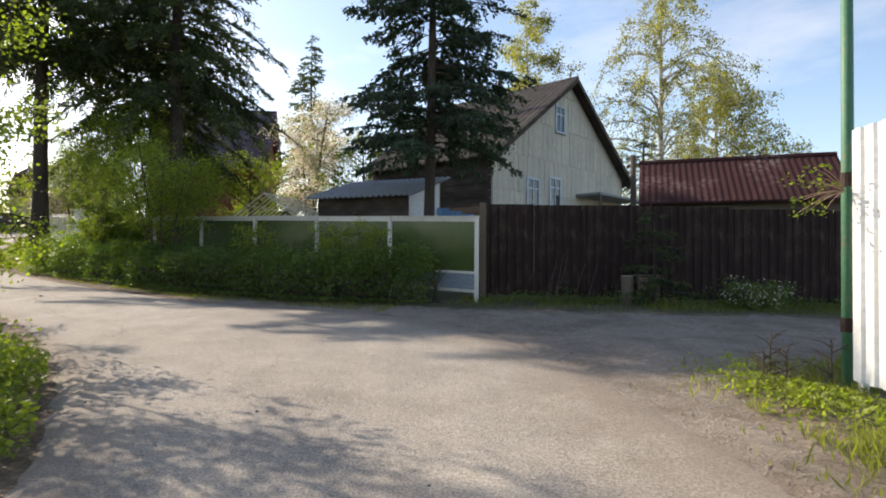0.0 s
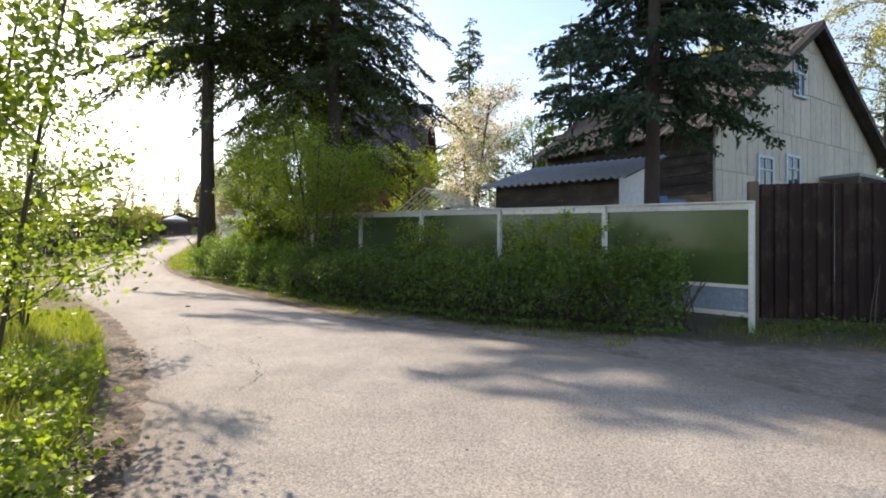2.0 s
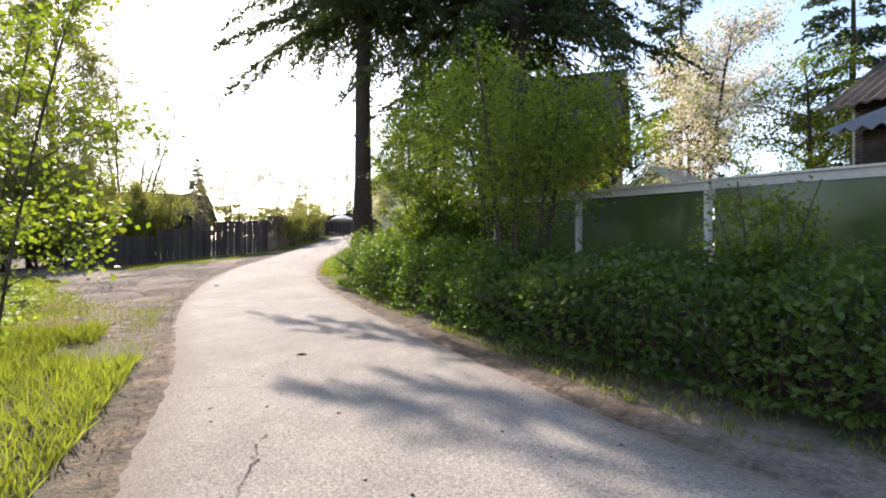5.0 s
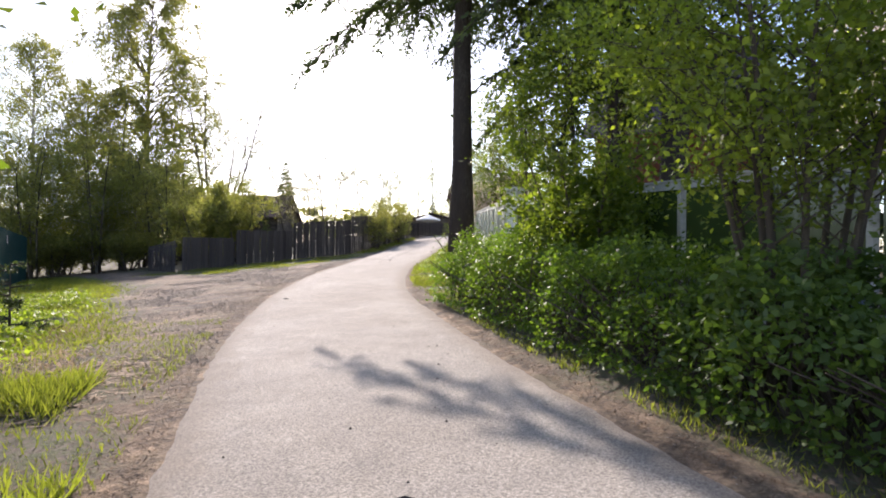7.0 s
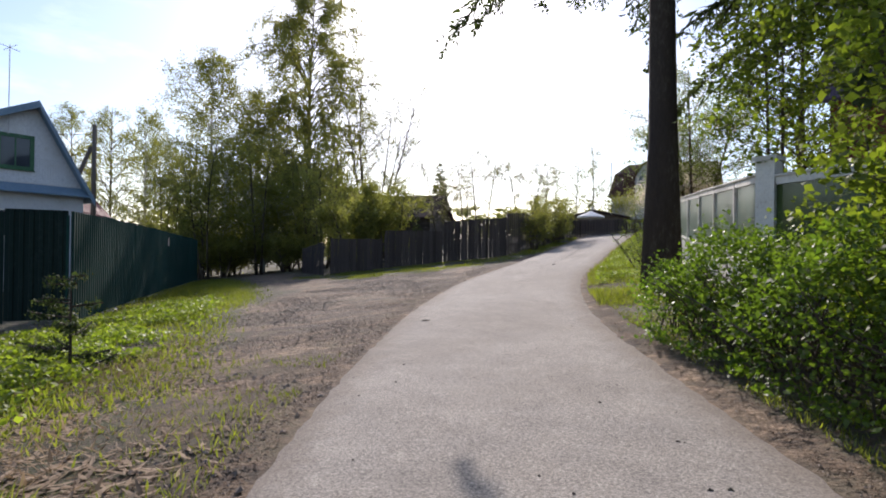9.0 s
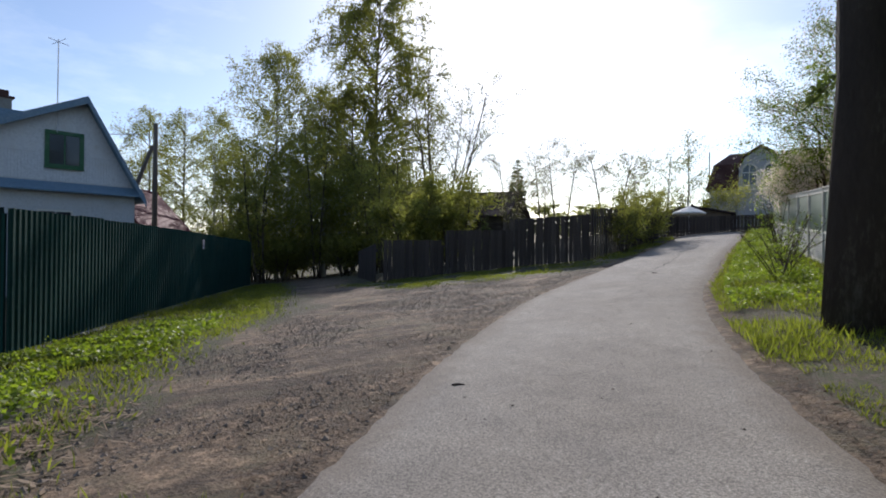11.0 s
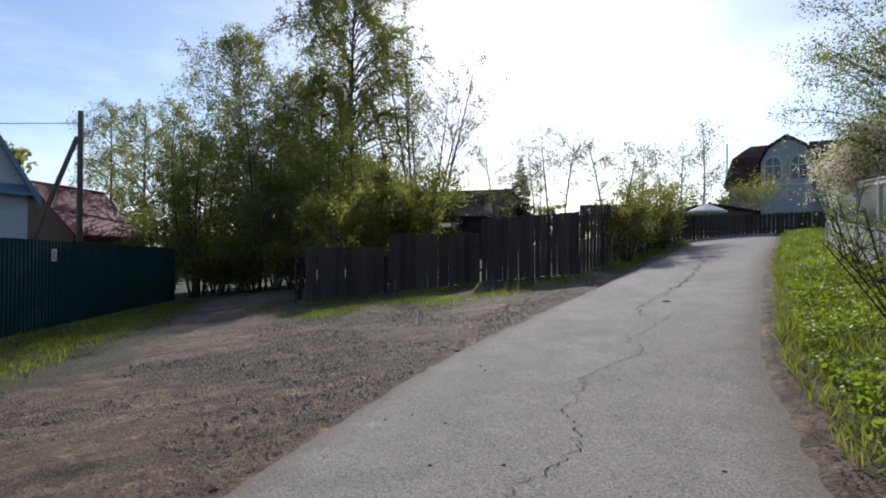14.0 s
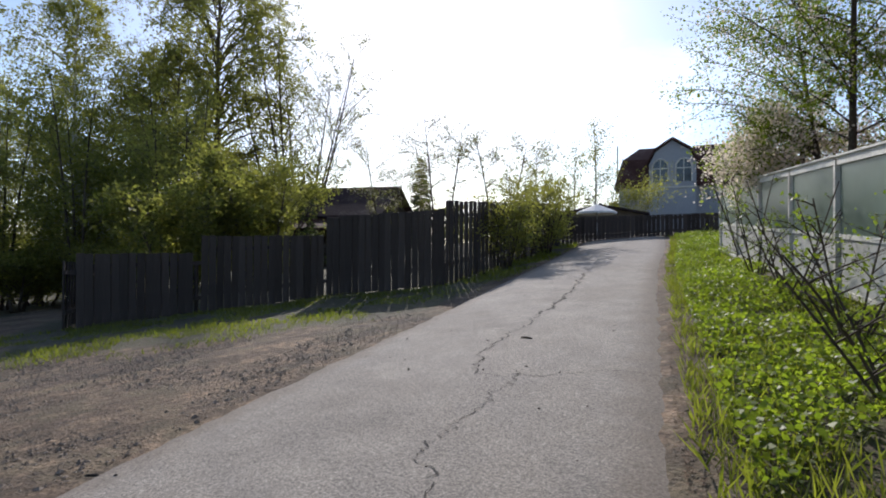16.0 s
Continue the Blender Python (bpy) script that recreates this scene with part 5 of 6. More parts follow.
for i, (x, y, h, r, n) in enumerate(((-45.0, 27.8, 9.5, 3.0, 18000), (-41.5, 27.2, 7.5, 2.6, 14000), (-48.5, 28.6, 10.5, 3.2, 18000), (-46.0, 21.6, 9.0, 2.8, 16000), (-50.5, 22.0, 11, 3.2, 18000), (-54.0, 20.6, 10, 3.2, 16000), (-43.0, 30.0, 6.0, 2.6, 12000), (-57, 25.6, 3.5, 2.4, 9000), (-54, 23.2, 3.0, 2.2, 8000), (-60, 22.6, 4.0, 2.6, 9000), (-48.0, 20.2, 4.0, 2.2, 9000), (-49.5, 25.9, 3.2, 2.4, 10000), (-45.5, 26.4, 2.6, 2.0, 9000), (-62, 26.5, 4.5, 3.0, 10000), (-46.0, 33.6, 7.0, 2.8, 15000), (-45.5, 24.6, 10.0, 3.2, 24000), (-49.5, 23.6, 2.4, 2.4, 9000), (-53.0, 25.4, 2.6, 2.6, 9000), (-46.2, 22.6, 2.0, 1.8, 8000), (-56.0, 23.0, 3.0, 2.6, 9000), (-43.6, 25.6, 2.2, 1.8, 8000), (-36.5, 28.8, 4.4, 2.2, 15000), (-36.2, 26.4, 4.2, 2.1, 14000))):
    broadleaf("alder_tree", (x, y), h, 0.1, 0.4, r, 170 + i, "leafy young alder at the mouth of the side lane", M_FARLEAF, M_TWIG, int(n * (0.42 if h > 5 else 0.8)), 0.12, boughs=54, twigs=4, rise=0.9, clump=0.24, stems=3, spread=1.4, profile=0.7)
broadleaf("bush", (-51.5, 33.5), 6.5, 0.06, 0.3, 3.0, 82, "leafy bush behind the plank fence", M_FARLEAF, M_TWIG, 13000, 0.2, boughs=50, stems=5, spread=1.5, clump=0.3, category="bush")
for i, (x, y, h, r) in enumerate(((-43.5, 41.0, 7.6, 3.8), (-39.8, 42.0, 5.6, 3.0), (-47.0, 39.8, 7.0, 3.6), (-50.5, 45.0, 8.0, 3.8))):
    broadleaf("apple_tree", (x, y), h, 0.1, 1.6, r, 90 + i, "nearly leafless old apple tree", M_FARLEAF, M_TWIG, 3600, 0.075, boughs=70, stems=2, spread=1.3, rise=0.6, clump=0.16, twigs=15, bare=0.15, blossom=1500, profile=1.7)
for i, (x, y, h) in enumerate(((-47, 58, 9.5), (-52, 62, 9.5), (-50, 55, 8.0), (-42.5, 57, 2.8))):
    broadleaf("birch_tree", (x, y), h, 0.1, 1.5, 2.6, 95 + i, "thin sparse birch by the grey house", M_BIRCHLEAF, M_BIRCH, 2500, 0.13, boughs=34, rise=0.9, clump=0.3, twigs=6)
for i, (x, y, h) in enumerate(((-32.2, 36.2, 3.0), (-33.2, 38.2, 3.2), (-34.6, 39.6, 3.0), (-31.0, 34.2, 2.4))):
    broadleaf("bush", (x, y), h, 0.03, 0.2, 1.5, 100 + i, "yellow-green bush along the plank fence", M_BIRCHLEAF, M_TWIG, 3800, 0.08, boughs=40, stems=6, spread=0.9, clump=0.16, category="bush")
# woodland far off, closing the view
proto = broadleaf("woodland_tree", (-95, 5), 14, 0.2, 0.5, 5.0, 190, "far leafy tree in a belt of woodland", M_FARLEAF, M_TWIG, 1500, 0.8, boughs=20, twigs=2, clump=0.6, profile=0.7)
proto["group"] = "far woodland"
rw = random.Random(3)
for k in range(44):
    a = radians(8 + k * 3.6 + rw.uniform(-1, 1)) if k < 34 else radians(-12 - (k - 34) * 4.5)
    d = rw.uniform(88, 125) if k < 34 else rw.uniform(70, 95)
    x, y = -14 - math.sin(a) * d, 16 + math.cos(a) * d
    copy_thing(proto, pose(x, y, gz(x, y) - 0.2, 0, 0, rw.uniform(0, 360)) @ Matrix.Diagonal((1.2, 1.2, rw.uniform(0.35, 0.75), 1)))
# blossom and bushes by the cloudy fence
broadleaf("blossom_tree", (-23.5, 35.9), 3.3, 0.09, 0.8, 2.4, 110, "fruit tree in white blossom leaning over the fence", M_WILLOW, M_TWIG, 7000, 0.07, boughs=70, clump=0.2, blossom=20000, twigs=6, stems=3, spread=0.9, droop=0.3)
broadleaf("fruit_tree", (-22.6, 34.8), 7.0, 0.12, 1.8, 3.5, 111, "leafy fruit tree behind the cloudy fence", M_ROWAN, M_TWIG, 30000, 0.06, boughs=110, clump=0.16, blossom=8000, twigs=7, stems=3, spread=1.9)
broadleaf("fruit_tree", (-16.0, 28.2), 6.5, 0.12, 1.5, 2.8, 112, "leafy fruit tree behind the cloudy fence", M_ROWAN, M_TWIG, 12000, 0.07, boughs=44, clump=0.16, twigs=6)
for i, (x, y, h) in enumerate(((-21.9, 30.6, 1.7), (-20.6, 28.6, 1.6), (-23.4, 33.0, 1.9), (-19.9, 27.2, 1.2), (-25.0, 35.8, 2.2))):
    broadleaf("bare_shrub", (x, y), h, 0.011, 0.1, 0.9, 120 + i, "thin half-bare shrub in front of the cloudy fence", M_ROWAN, M_TWIG, 420, 0.042, boughs=24, stems=6, spread=0.8, clump=0.06, category="bush", bare=0.3)


for i, (x, y) in enumerate(((-2.6, 13.3), (-1.7, 13.0), (-4.7, 14.4))):
    broadleaf("willow_shoots", (x, y), 1.95, 0.014, 0.4, 0.55, 180 + i, "light green shoots growing out of the hedge", M_WILLOW, M_TWIG, 2600, 0.055, boughs=34, stems=7, spread=0.45, clump=0.1, category="bush")


# ---- hedges ----
def hedge(name, line, width, height, seed, count, leaf, mat, label):
    """A dense uneven hedge along a line: stems inside, leaves in the outer shell."""
    rng = np.random.default_rng(seed)
    p = resample(line, 80)
    s = np.linspace(0, 79, count * 2)
    i0 = np.clip(s.astype(int), 0, 78)
    f = (s - i0)[:, None]
    c = p[i0] * (1 - f) + p[i0 + 1] * f
    d = unit(np.c_[p[i0 + 1] - p[i0], np.zeros(len(i0))])[:, :2]
    nrm = np.stack((-d[:, 1], d[:, 0]), 1)
    th = rng.uniform(-0.15, math.pi + 0.15, len(c))
    lump = np.array([1 + 0.34 * noise.noise((x * 1.1, y * 1.1, t * 1.2)) + 0.24 * noise.noise((x * 2.9, y * 2.9, t * 3)) for (x, y), t in zip(c, th)])
    rad = lump * (1 - np.abs(rng.normal(size=len(c))) * 0.16) + (rng.uniform(size=len(c)) < 0.05) * 0.18
    sx, sz = np.sign(np.cos(th)) * np.abs(np.cos(th)) ** 0.6, np.sign(np.sin(th)) * np.abs(np.sin(th)) ** 0.6
    xy = c + nrm * (sx * rad * width / 2)[:, None] + rng.normal(size=(len(c), 2)) * 0.05
    z = ground_z(xy[:, 0], xy[:, 1]) + 0.12 + np.maximum(sz, 0) * rad * height
    keep = rng.uniform(size=len(c)) < 0.5
    ob = thing(name, pose(*p[40], gz(*p[40])), label, "hedge")
    pts = np.c_[xy, z][keep] - np.array((*p[40], gz(*p[40])))
    part("foliage", leaf_cloud("foliage", rng, pts, leaf, mat, 0.3, 0.0, 0.6), None, ob)
    st = Geo()
    for k in range(int(count / 90)):
        q = p[rng.integers(0, 80)]
        a = np.array((q[0] - p[40][0], q[1] - p[40][1], gz(*q) - gz(*p[40]) - 0.05)) + np.array((*rng.normal(size=2) * width * 0.12, 0))
        e = a + np.array((*rng.normal(size=2) * width * 0.3, height * rng.uniform(0.6, 1.0)))
        st.tube(bezier(a, (a + e) / 2 + np.array((0, 0, 0.1)), e, 4), [0.014, 0.011, 0.008, 0.004], 4)
    tagged(part("stemwork", st, M_TWIG, ob), kind="stuff")
    return ob


hedge("hedge", [(-0.2, 12.35), (-2.4, 12.75), (-4.7, 13.65), (-6.7, 14.8), (-8.4, 16.0)], 1.5, 0.95, 130, 34000, 0.075, M_HEDGE_DARK, "dark green leafy hedge in front of the glazed fence")
hedge("hedge", [(-8.2, 15.9), (-10.0, 17.2), (-11.6, 18.3), (-13.9, 19.85)], 1.6, 1.02, 131, 32000, 0.056, M_HEDGE, "bright yellow-green clipped hedge beside the lane")


# ---- grass and weeds ----
def verge(name, seed, count, sampler, mat, label, height, width, lean=0.5, cut=-0.25):
    """Grass blades, each a narrow bent leaf."""
    rng = np.random.default_rng(seed)
    xy = sampler(rng, count)
    keep = ~inside(xy[:, 0], xy[:, 1], ROAD_POLY)
    xy = xy[keep]
    pat = np.array([noise.noise((x * 0.8, y * 0.8, seed)) + 0.5 * noise.noise((x * 3, y * 3, seed)) for x, y in xy])
    xy, pat = xy[pat > cut], pat[pat > cut]
    n = len(xy)
    h = height * rng.uniform(0.45, 1.2, n) * (0.75 + 0.7 * np.clip(pat, 0, 1))
    up = unit(np.stack((rng.normal(size=n) * lean, rng.normal(size=n) * lean, np.ones(n)), 1))
    sd = unit(np.cross(up, rng.normal(size=(n, 3))))
    c = np.c_[xy, ground_z(xy[:, 0], xy[:, 1]) - 0.01] + up * h[:, None] * 0.5
    me = flakes_mesh(name, c, up * h[:, None] * 0.5, sd * width * rng.uniform(0.6, 1.3, (n, 1)), mat)
    return tagged(new(name, me), label, "grass", kind="stuff")


def beside(line, lo, hi, side, s0=0.0, s1=1.0, fall=1.0):
    """Random places beside a line; side +1 is to its left."""
    p = resample(line, 300)

    def f(rng, n):
        s = rng.uniform(s0, s1, n) * 298
        i = s.astype(int)
        c = p[i] + (p[i + 1] - p[i]) * (s - i)[:, None]
        d = p[i + 1] - p[i]
        d = d / np.linalg.norm(d, axis=1, keepdims=True)
        o = lo + (hi - lo) * rng.uniform(size=n) ** fall
        return c + np.stack((-d[:, 1], d[:, 0]), 1) * (o * side)[:, None]
    return f


def within(poly):
    xs, ys = [p[0] for p in poly], [p[1] for p in poly]

    def f(rng, n):
        q = np.stack((rng.uniform(min(xs), max(xs), n * 3), rng.uniform(min(ys), max(ys), n * 3)), 1)
        q = q[inside(q[:, 0], q[:, 1], poly)][:n]
        return q + rng.normal(size=q.shape) * 0.28
    return f


verge("grass", 1, 30000, beside(LEFT, 0.35, 3.2, 1, 0.16, 0.405, 1.3), M_GRASS, "bright green verge grass beside the lane", 0.24, 0.006, cut=-0.5)
verge("grass", 10, 11000, beside(LEFT, 0.9, 3.4, 1, 0.395, 0.445, 1.0), M_GRASS, "bright tufts of long grass on the verge", 0.26, 0.006, cut=-0.1)
verge("grass", 11, 5000, beside(LEFT, 0.2, 2.8, 1, 0.4, 0.5, 1.0), M_GRASS, "sparse tufts of grass in the dirt", 0.1, 0.005, cut=-0.12)
verge("grass", 2, 9000, beside(RIGHT, 0.3, 1.5, -1, 0.34, 0.62, 1.5), M_GRASS, "short green grass under the hedge", 0.12, 0.005)
verge("grass", 3, 26000, beside(RIGHT, 0.12, 2.4, -1, 0.6, 1.0, 1.1), M_GRASS, "lush green grass before the cloudy fence", 0.2, 0.007)
verge("grass", 4, 15000, within([(2.6, 3.6), (2.7, 5.3), (3.0, 6.3), (8, 6.6), (8, 5.9), (4.05, 5.5), (4.05, -2), (2.7, -2)]), M_GRASS, "grass round the foot of the green pole", 0.2, 0.006, cut=-0.12)
verge("grass", 5, 36000, within([(-14.2, 12.6), (-16, 14.2), (-19, 15.2), (-22, 16.2), (-25, 17.8), (-31, 19.6), (-42, 21.6), (-43, 20.6), (-24, 14.0), (-20, 11.5)]), M_GRASS, "patchy green grass before the metal fence", 0.14, 0.009, cut=-0.4)
verge("grass", 6, 17000, within([(-33.4, 22.2), (-28.4, 22.6), (-27.5, 24.8), (-27.3, 27.2), (-27.9, 30.0), (-29.6, 30.6), (-31.8, 28.6), (-32.8, 26)]), M_GRASS, "grass along the foot of the plank fence", 0.12, 0.006, cut=-0.15)
verge("grass", 7, 8000, within([(-28.6, 31.6), (-29.4, 30.9), (-34.5, 39.5), (-36, 42), (-33.6, 41.2)]), M_GRASS, "grass along the foot of the plank fence", 0.18, 0.009)
verge("grass", 8, 9000, within([(0.2, 11.9), (4, 11.6), (14, 11.2), (14, 12.8), (1, 13.5)]), M_GRASS, "dark grass along the brown fence", 0.18, 0.006)
verge("dry_stalks", 9, 2500, within([(-14, 11.5), (-13.6, 13.3), (-16.5, 14.2), (-19, 14.6), (-18, 12.6)]), M_STRAW, "dry flattened straw stalks on the verge", 0.22, 0.004, 1.6)


def weeds(name, seed, count, sampler, mat, label, height, leaf):
    rng = np.random.default_rng(seed)
    xy = sampler(rng, count)
    xy = xy[~inside(xy[:, 0], xy[:, 1], ROAD_POLY)]
    pat = np.array([noise.noise((x * 1.1, y * 1.1, seed)) for x, y in xy])
    xy, pat = xy[pat > -0.15], pat[pat > -0.15]
    z = ground_z(xy[:, 0], xy[:, 1]) + rng.uniform(0.02, 1, len(xy)) ** 0.7 * height * (0.5 + np.clip(pat, 0, 1))
    return tagged(new(name, leaf_cloud(name, rng, np.c_[xy, z], leaf, mat, 0.6, 0.0, 0.75)), label, "weeds", kind="stuff")


weeds("weeds", 21, 34000, beside(LEFT, 0.35, 3.2, 1, 0.15, 0.33, 1.0), M_WEED, "broad-leaved green weeds on the verge", 0.5, 0.06)
weeds("weeds", 25, 9000, within([(-2.6, 3.2), (-4.6, 3.2), (-5.2, 6.4), (-3.4, 6.2)]), M_WEED, "dark leafy weeds at the foot of the fence", 0.45, 0.06)
weeds("weeds", 26, 2600, within([(2.8, 4.6), (2.9, 5.6), (3.4, 6.4), (5.5, 6.4), (4.0, 5.6), (3.9, 3.6)]), M_WEED, "low leafy weeds round the green pole", 0.16, 0.05)
weeds("weeds", 22, 44000, beside(RIGHT, 0.3, 2.0, -1, 0.65, 1.0, 1.0), M_WEED, "nettles and ground elder before the fence", 0.3, 0.052)
weeds("weeds", 23, 22000, within([(-15, 12.2), (-18, 14.0), (-21, 15.3), (-25, 16.8), (-27, 17.0), (-23.6, 14.2), (-19, 11.5)]), M_WEED, "low bright green weeds on the verge", 0.22, 0.07)
weeds("weeds", 24, 4000, within([(0.6, 12.3), (12, 11.9), (12, 12.9), (1, 13.4)]), M_HEDGE_DARK, "dark weeds along the brown fence", 0.35, 0.06)


# ---- small things ----
ROAD_V = np.array([v.co[:] for v in bpy.data.meshes["road"].vertices])


def road_z(x, y):
    d = (ROAD_V[:, 0] - x) ** 2 + (ROAD_V[:, 1] - y) ** 2
    k = np.argsort(d)[:4]
    w = 1 / (d[k] + 1e-4)
    return float((ROAD_V[k, 2] * w).sum() / w.sum())


def crack(line, width, seed, label):
    """A meandering crack in the asphalt, filled with dirt."""
    rng = np.random.default_rng(seed)
    n = 26 * (len(line) - 1)
    p = resample(line, n)
    d = np.gradient(p, axis=0)
    d /= np.linalg.norm(d, axis=1, keepdims=True)
    nr = np.stack((-d[:, 1], d[:, 0]), 1)
    walk_off = np.cumsum(rng.normal(size=n) * 0.03)
    walk_off -= np.linspace(0, walk_off[-1], n)
    p = p + nr * (walk_off + rng.normal(size=n) * 0.012)[:, None]
    w = width * np.clip(rng.uniform(0.15, 1.2, n), 0.2, 1)
    V, F = [], []
    for i in range(n):
        for s in (-1, 1):
            x, y = p[i] + nr[i] * w[i] * s * 0.5
            V.append((x, y, road_z(x, y) + 0.006))
    F = [(2 * i, 2 * i + 1, 2 * i + 3, 2 * i + 2) for i in range(n - 1)]
    return tagged(part("road_crack", Geo().add(V, F), M_CRACK), label, "crack", "road cracks")


crack([(-27.2, 33.0), (-26.86, 32.5), (-25.6, 30.8), (-24.68, 29.4), (-24.29, 28.62)], 0.045, 1, "wide black crack in the asphalt")
crack([(-24.29, 28.62), (-23.62, 27.59), (-22.99, 26.53), (-22.59, 26.05)], 0.018, 4, "thin dark crack winding along the asphalt")
crack([(-22.3, 26.4), (-22.09, 25.9), (-21.57, 25.35), (-21.14, 24.86), (-20.94, 24.55), (-20.2, 23.4), (-19.4, 22.3), (-18.9, 21.2)], 0.014, 5, "long thin crack winding along the asphalt")
crack([(-7.6, 11.0), (-6.7, 9.9), (-6.0, 9.4), (-5.2, 9.0), (-4.6, 8.0)], 0.014, 2, "short dirty crack near the road edge")
crack([(-22.59, 26.05), (-21.9, 26.6), (-21.2, 27.3)], 0.01, 3, "fine side crack in the asphalt")


def pebbles(name, seed, count, sampler, lo, hi, material, label, category, on_road=False, flat=0.6):
    """Loose stones: small uneven lumps of eight faces each, half sunk."""
    rng = np.random.default_rng(seed)
    xy = sampler(rng, count)
    if not on_road:
        xy = xy[~inside(xy[:, 0], xy[:, 1], ROAD_POLY)]
    n = len(xy)
    z = np.array([road_z(x, y) for x, y in xy]) if on_road else ground_z(xy[:, 0], xy[:, 1])
    base = np.array(((1, 0, 0), (0, 1, 0), (-1, 0, 0), (0, -1, 0), (0, 0, 1), (0, 0, -1)), float)
    s = rng.uniform(lo, hi, (n, 1, 1)) * rng.uniform(0.6, 1.3, (n, 6, 1))
    a = rng.uniform(0, 2 * math.pi, n)
    v = base[None] * s * np.array((1, 1, flat))
    c, si = np.cos(a)[:, None], np.sin(a)[:, None]
    v = np.stack((v[:, :, 0] * c - v[:, :, 1] * si, v[:, :, 0] * si + v[:, :, 1] * c, v[:, :, 2]), 2) + np.c_[xy, z][:, None]
    tri = np.array(((0, 1, 4), (1, 2, 4), (2, 3, 4), (3, 0, 4)))
    f = (tri[None] + np.arange(n)[:, None, None] * 6).reshape(-1, 3)
    me = bpy.data.meshes.new(name)
    me.from_pydata(v.reshape(-1, 3).tolist(), [], f.tolist())
    me.materials.append(material)
    return tagged(new(name, me), label, category, kind="stuff")


pebbles("gravel_stones", 36, 2600, within(LOT[:7] + LOT[-5:]), 0.016, 0.036, M_STONE, "scattered larger stones and clods on the lot", "gravel")
pebbles("gravel_stones", 31, 22000, within(LOT[:7] + LOT[-5:]), 0.006, 0.02, M_STONE, "loose grey and brown gravel stones on the lot", "gravel")
pebbles("gravel_stones", 32, 5000, beside(LEFT, -0.12, 0.7, 1, 0.15, 0.8, 1.5), 0.004, 0.013, M_STONE, "loose gravel along the road edge", "gravel")
pebbles("gravel_stones", 33, 5000, beside(RIGHT, -0.12, 0.6, -1, 0.15, 0.9, 1.5), 0.004, 0.013, M_STONE, "loose gravel along the road edge", "gravel")
pebbles("gravel_stones", 34, 5000, within(SIDE_LANE), 0.007, 0.026, M_STONE, "loose gravel on the side lane", "gravel")
pebbles("road_debris", 35, 260, beside(LEFT, -3.0, -0.15, 1, 0.16, 0.8, 1.0), 0.008, 0.02, M_BARK, "scattered dark crumbs and pebbles on the asphalt", "debris", True)

for k, (x, y, a, ln) in enumerate(((-23.35, 27.35, 20, 0.14), (-22.9, 23.2, 40, 0.12), (-17.4, 18.1, 65, 0.12), (-9.2, 12.9, 50, 0.1))):
    stick = thing("stick", pose(x, y, road_z(x, y) + 0.012, 0, 0, a), "short dark stick lying on the asphalt", "stick", "sticks on the road")
    part("twig", Geo().tube([(0, 0, 0), (ln * 0.5, 0.012, 0.004), (ln, -0.004, 0)], [0.009, 0.011, 0.006], 6), M_BARK, stick)

# needle litter on the verges
def litter(name, seed, count, sampler, material, label, size):
    rng = np.random.default_rng(seed)
    xy = sampler(rng, count)
    xy = xy[~inside(xy[:, 0], xy[:, 1], ROAD_POLY)]
    n = len(xy)
    ax = unit(rng.normal(size=(n, 3)) * (1, 1, 0.15))
    sd = unit(np.cross(ax, (0, 0, 1)))
    pts = np.c_[xy, ground_z(xy[:, 0], xy[:, 1]) + 0.012]
    s = rng.uniform(0.4, 1.2, (n, 1)) * size
    return tagged(new(name, flakes_mesh(name, pts, ax * s, sd * s * 0.16, material)), label, "litter", kind="stuff")


M_LITTER = surf("fallen_needles", (0.12, 0.075, 0.045), (0.2, 0.135, 0.085), (0.26, 0.2, 0.14), 3, 20, 0.95)
litter("needle_litter", 41, 14000, beside(RIGHT, 0.02, 0.9, -1, 0.42, 0.75, 1.2), M_LITTER, "brown fallen needles and leaves at the road edge", 0.03)
litter("needle_litter", 42, 12000, beside(LEFT, 0.02, 1.2, 1, 0.36, 0.6, 1.2), M_LITTER, "brown fallen needles and leaves on the verge", 0.03)
litter("straw_litter", 43, 5000, within([(-12.5, 12.2), (-13.4, 13.6), (-16.5, 14.6), (-20, 15.6), (-19.5, 13.6), (-15, 11.2)]), M_STRAW, "dry straw lying on the verge", 0.1)

# by the brown fence
stump = thing("tree_stump", pose(4.15, 12.75, gz(4.15, 12.75)), "weathered grey stump beside the brown fence", "stump")
part("body", Geo().tube([(0, 0, -0.1), (0.01, 0, 0.25), (0.0, 0.01, 0.62)], [0.17, 0.14, 0.135], 12), M_WOOD, stump)
part("cut_top", Geo().tube([(0, 0.01, 0.622), (0, 0.01, 0.63)], [0.128, 0.126], 12), M_BOARDING, stump)
crate = thing("wooden_crate", pose(4.6, 12.85, gz(4.6, 12.85), 0, 0, 8), "small grey slatted crate beside a stump", "crate")
for k in range(4):
    part("slat", Geo().box((-0.25, -0.18, 0.04 + 0.15 * k), (0.25, -0.16, 0.15 + 0.15 * k)), M_WOOD, crate)
for x in (-0.25, 0.21):
    part("corner_post", Geo().box((x, -0.16, 0), (x + 0.04, -0.1, 0.62)), M_WOOD, crate)
part("lid", Geo().box((-0.28, -0.2, 0.625), (0.28, 0.2, 0.65)), M_WOOD, crate)
rs2 = random.Random(8)
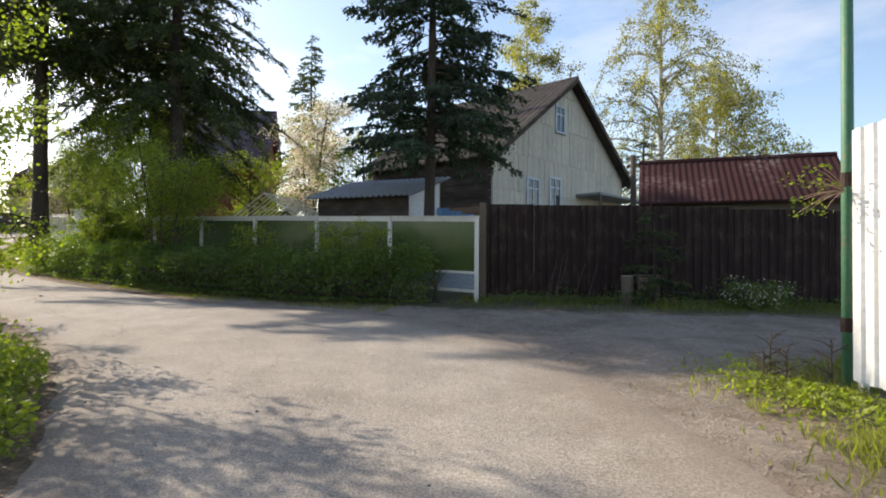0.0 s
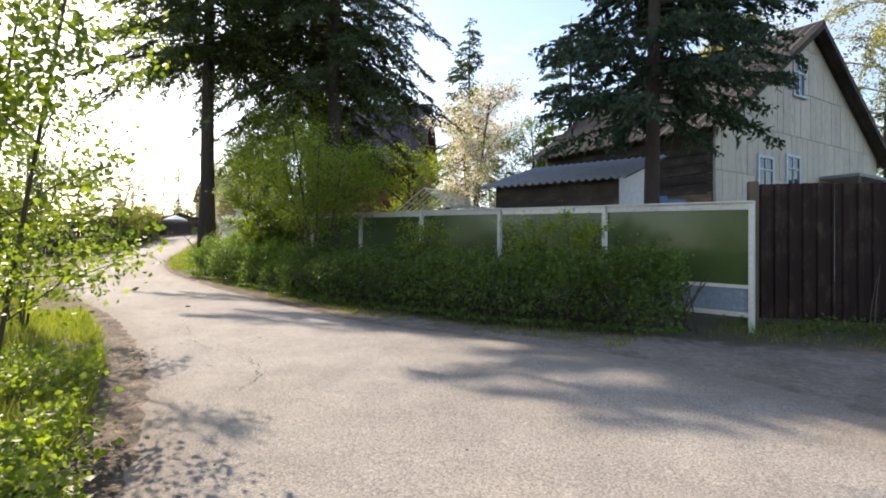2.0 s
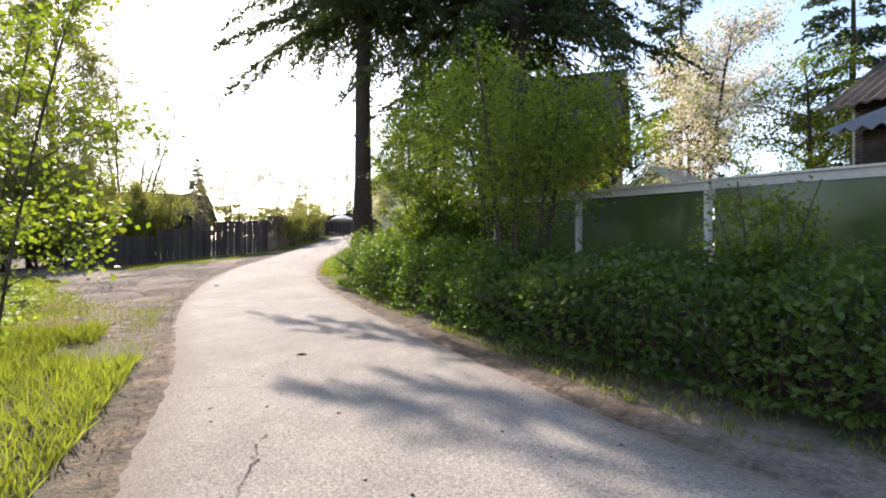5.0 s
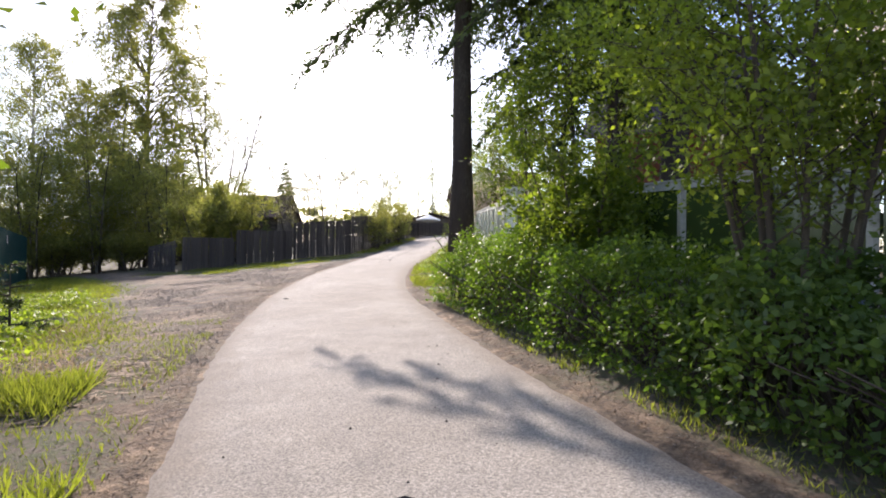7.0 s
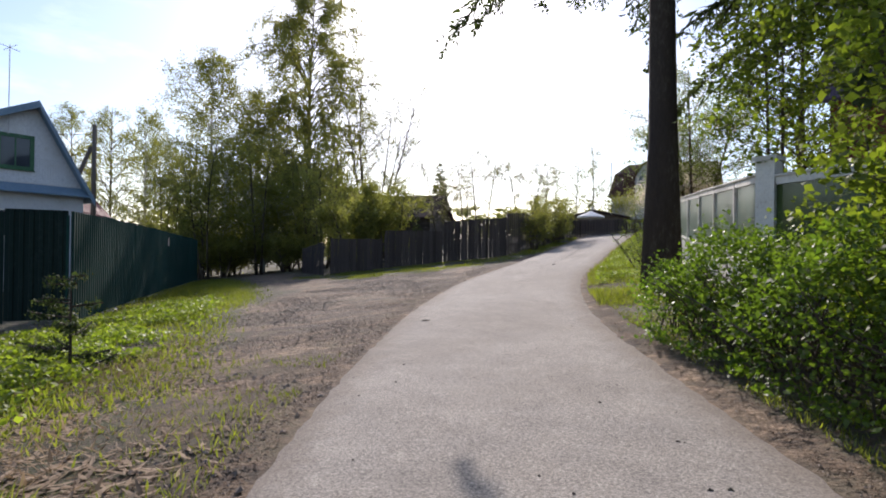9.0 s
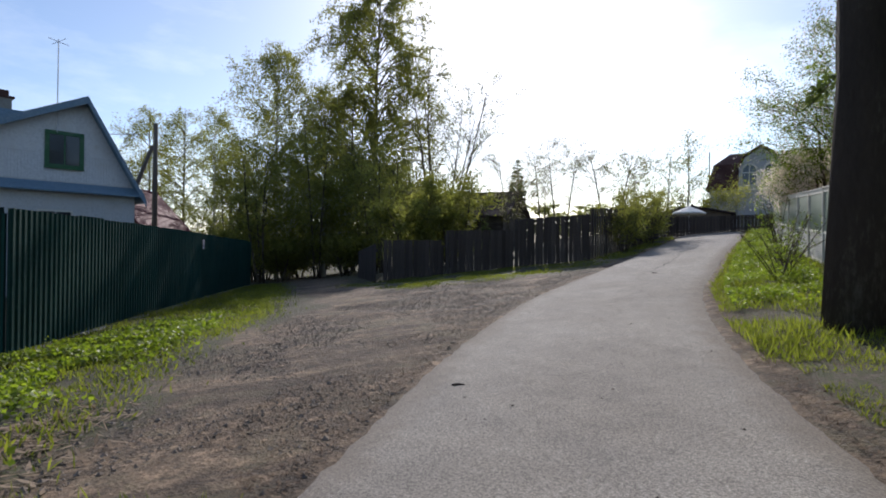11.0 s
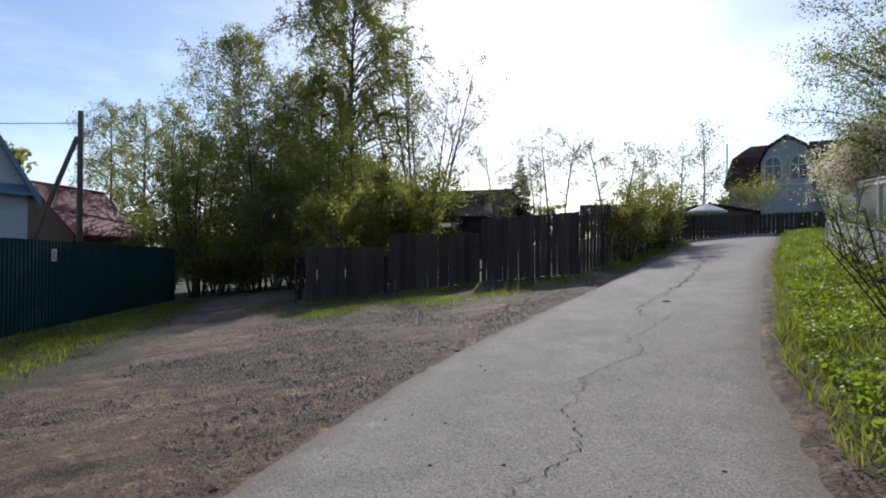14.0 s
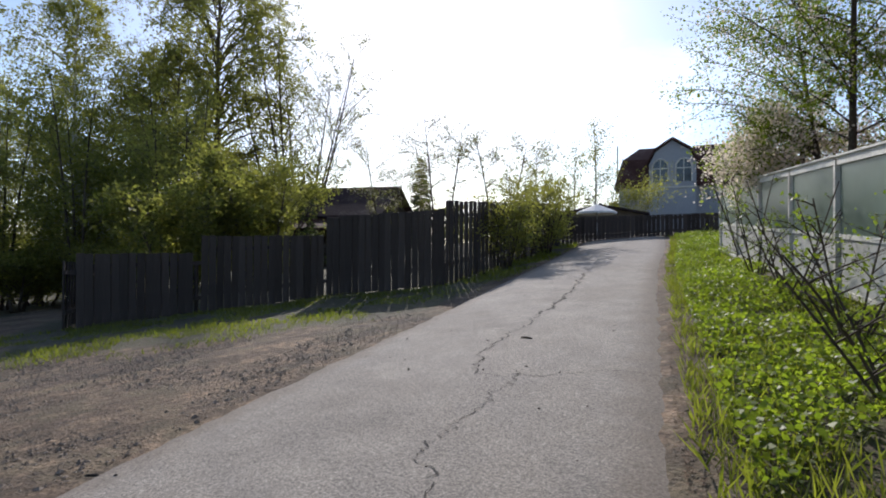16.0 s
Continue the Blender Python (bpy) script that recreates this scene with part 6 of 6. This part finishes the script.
for k in range(7):
    x = 2.2 + rs2.uniform(0, 1.7)
    st = thing("dry_stalk", pose(x, 12.9, gz(x, 12.9)), "tall pale dry stalk leaning on the brown fence", "stalk", "dry stalks")
    part("stem", Geo().tube([(0, 0, 0), (0.1 + 0.02 * k, 0.22, 0.45), (0.26 + 0.03 * k, 0.5, rs2.uniform(0.7, 1.1))], [0.006, 0.005, 0.003], 5), M_WOOD, st)
broadleaf("flowering_bush", (6.6, 11.9), 0.55, 0.012, 0.05, 0.7, 140, "low bush dotted with small white flowers", M_HEDGE_DARK, M_TWIG, 2600, 0.05, boughs=40, stems=8, spread=0.6, clump=0.1, blossom=500, category="bush")
for k in range(4):
    x, y = 3.5 + rs2.uniform(-0.3, 0.4), 5.75 + rs2.uniform(-0.1, 0.35)
    broadleaf("dry_shoot", (x, y), rs2.uniform(0.35, 0.6), 0.004, 0.1, 0.18, 150 + k, "bare dry shoot beside the green pole", M_STRAW, M_TWIG, 20, 0.018, boughs=9, clump=0.03, category="plant", twigs=2)
sprig = thing("larch_sprig", pose(4.02, 5.62, gz(4.02, 5.62)), "dry twiggy sprig with yellow-green tips tied to the pole", "plant")
tw, tips = Geo(), []
for k in range(14):
    e = np.array((-rs2.uniform(0.15, 0.55), rs2.uniform(-0.2, 0.15), 1.95 + rs2.uniform(-0.28, 0.25)))
    tw.tube(bezier(np.array((-0.05, -0.03, 1.95)), (np.array((-0.05, -0.03, 1.95)) + e) / 2 + np.array((0, 0, 0.06)), e, 5), [0.006, 0.005, 0.004, 0.003, 0.002], 4)
    tips += [e + np.array((rs2.gauss(0, 0.04), rs2.gauss(0, 0.04), rs2.gauss(0, 0.03))) for _ in range(9)]
part("twig", tw, M_STRAW, sprig)
part("leaf_tuft", leaf_cloud("leaf_tuft", np.random.default_rng(5), np.array(tips), 0.05, M_ROWAN), None, sprig)
spruce((-36.6, 30.4), 3.2, 0.05, 0.1, 0.6, 160, "dark narrow conifer behind the plank fence", twig=0.2, density=1.6)
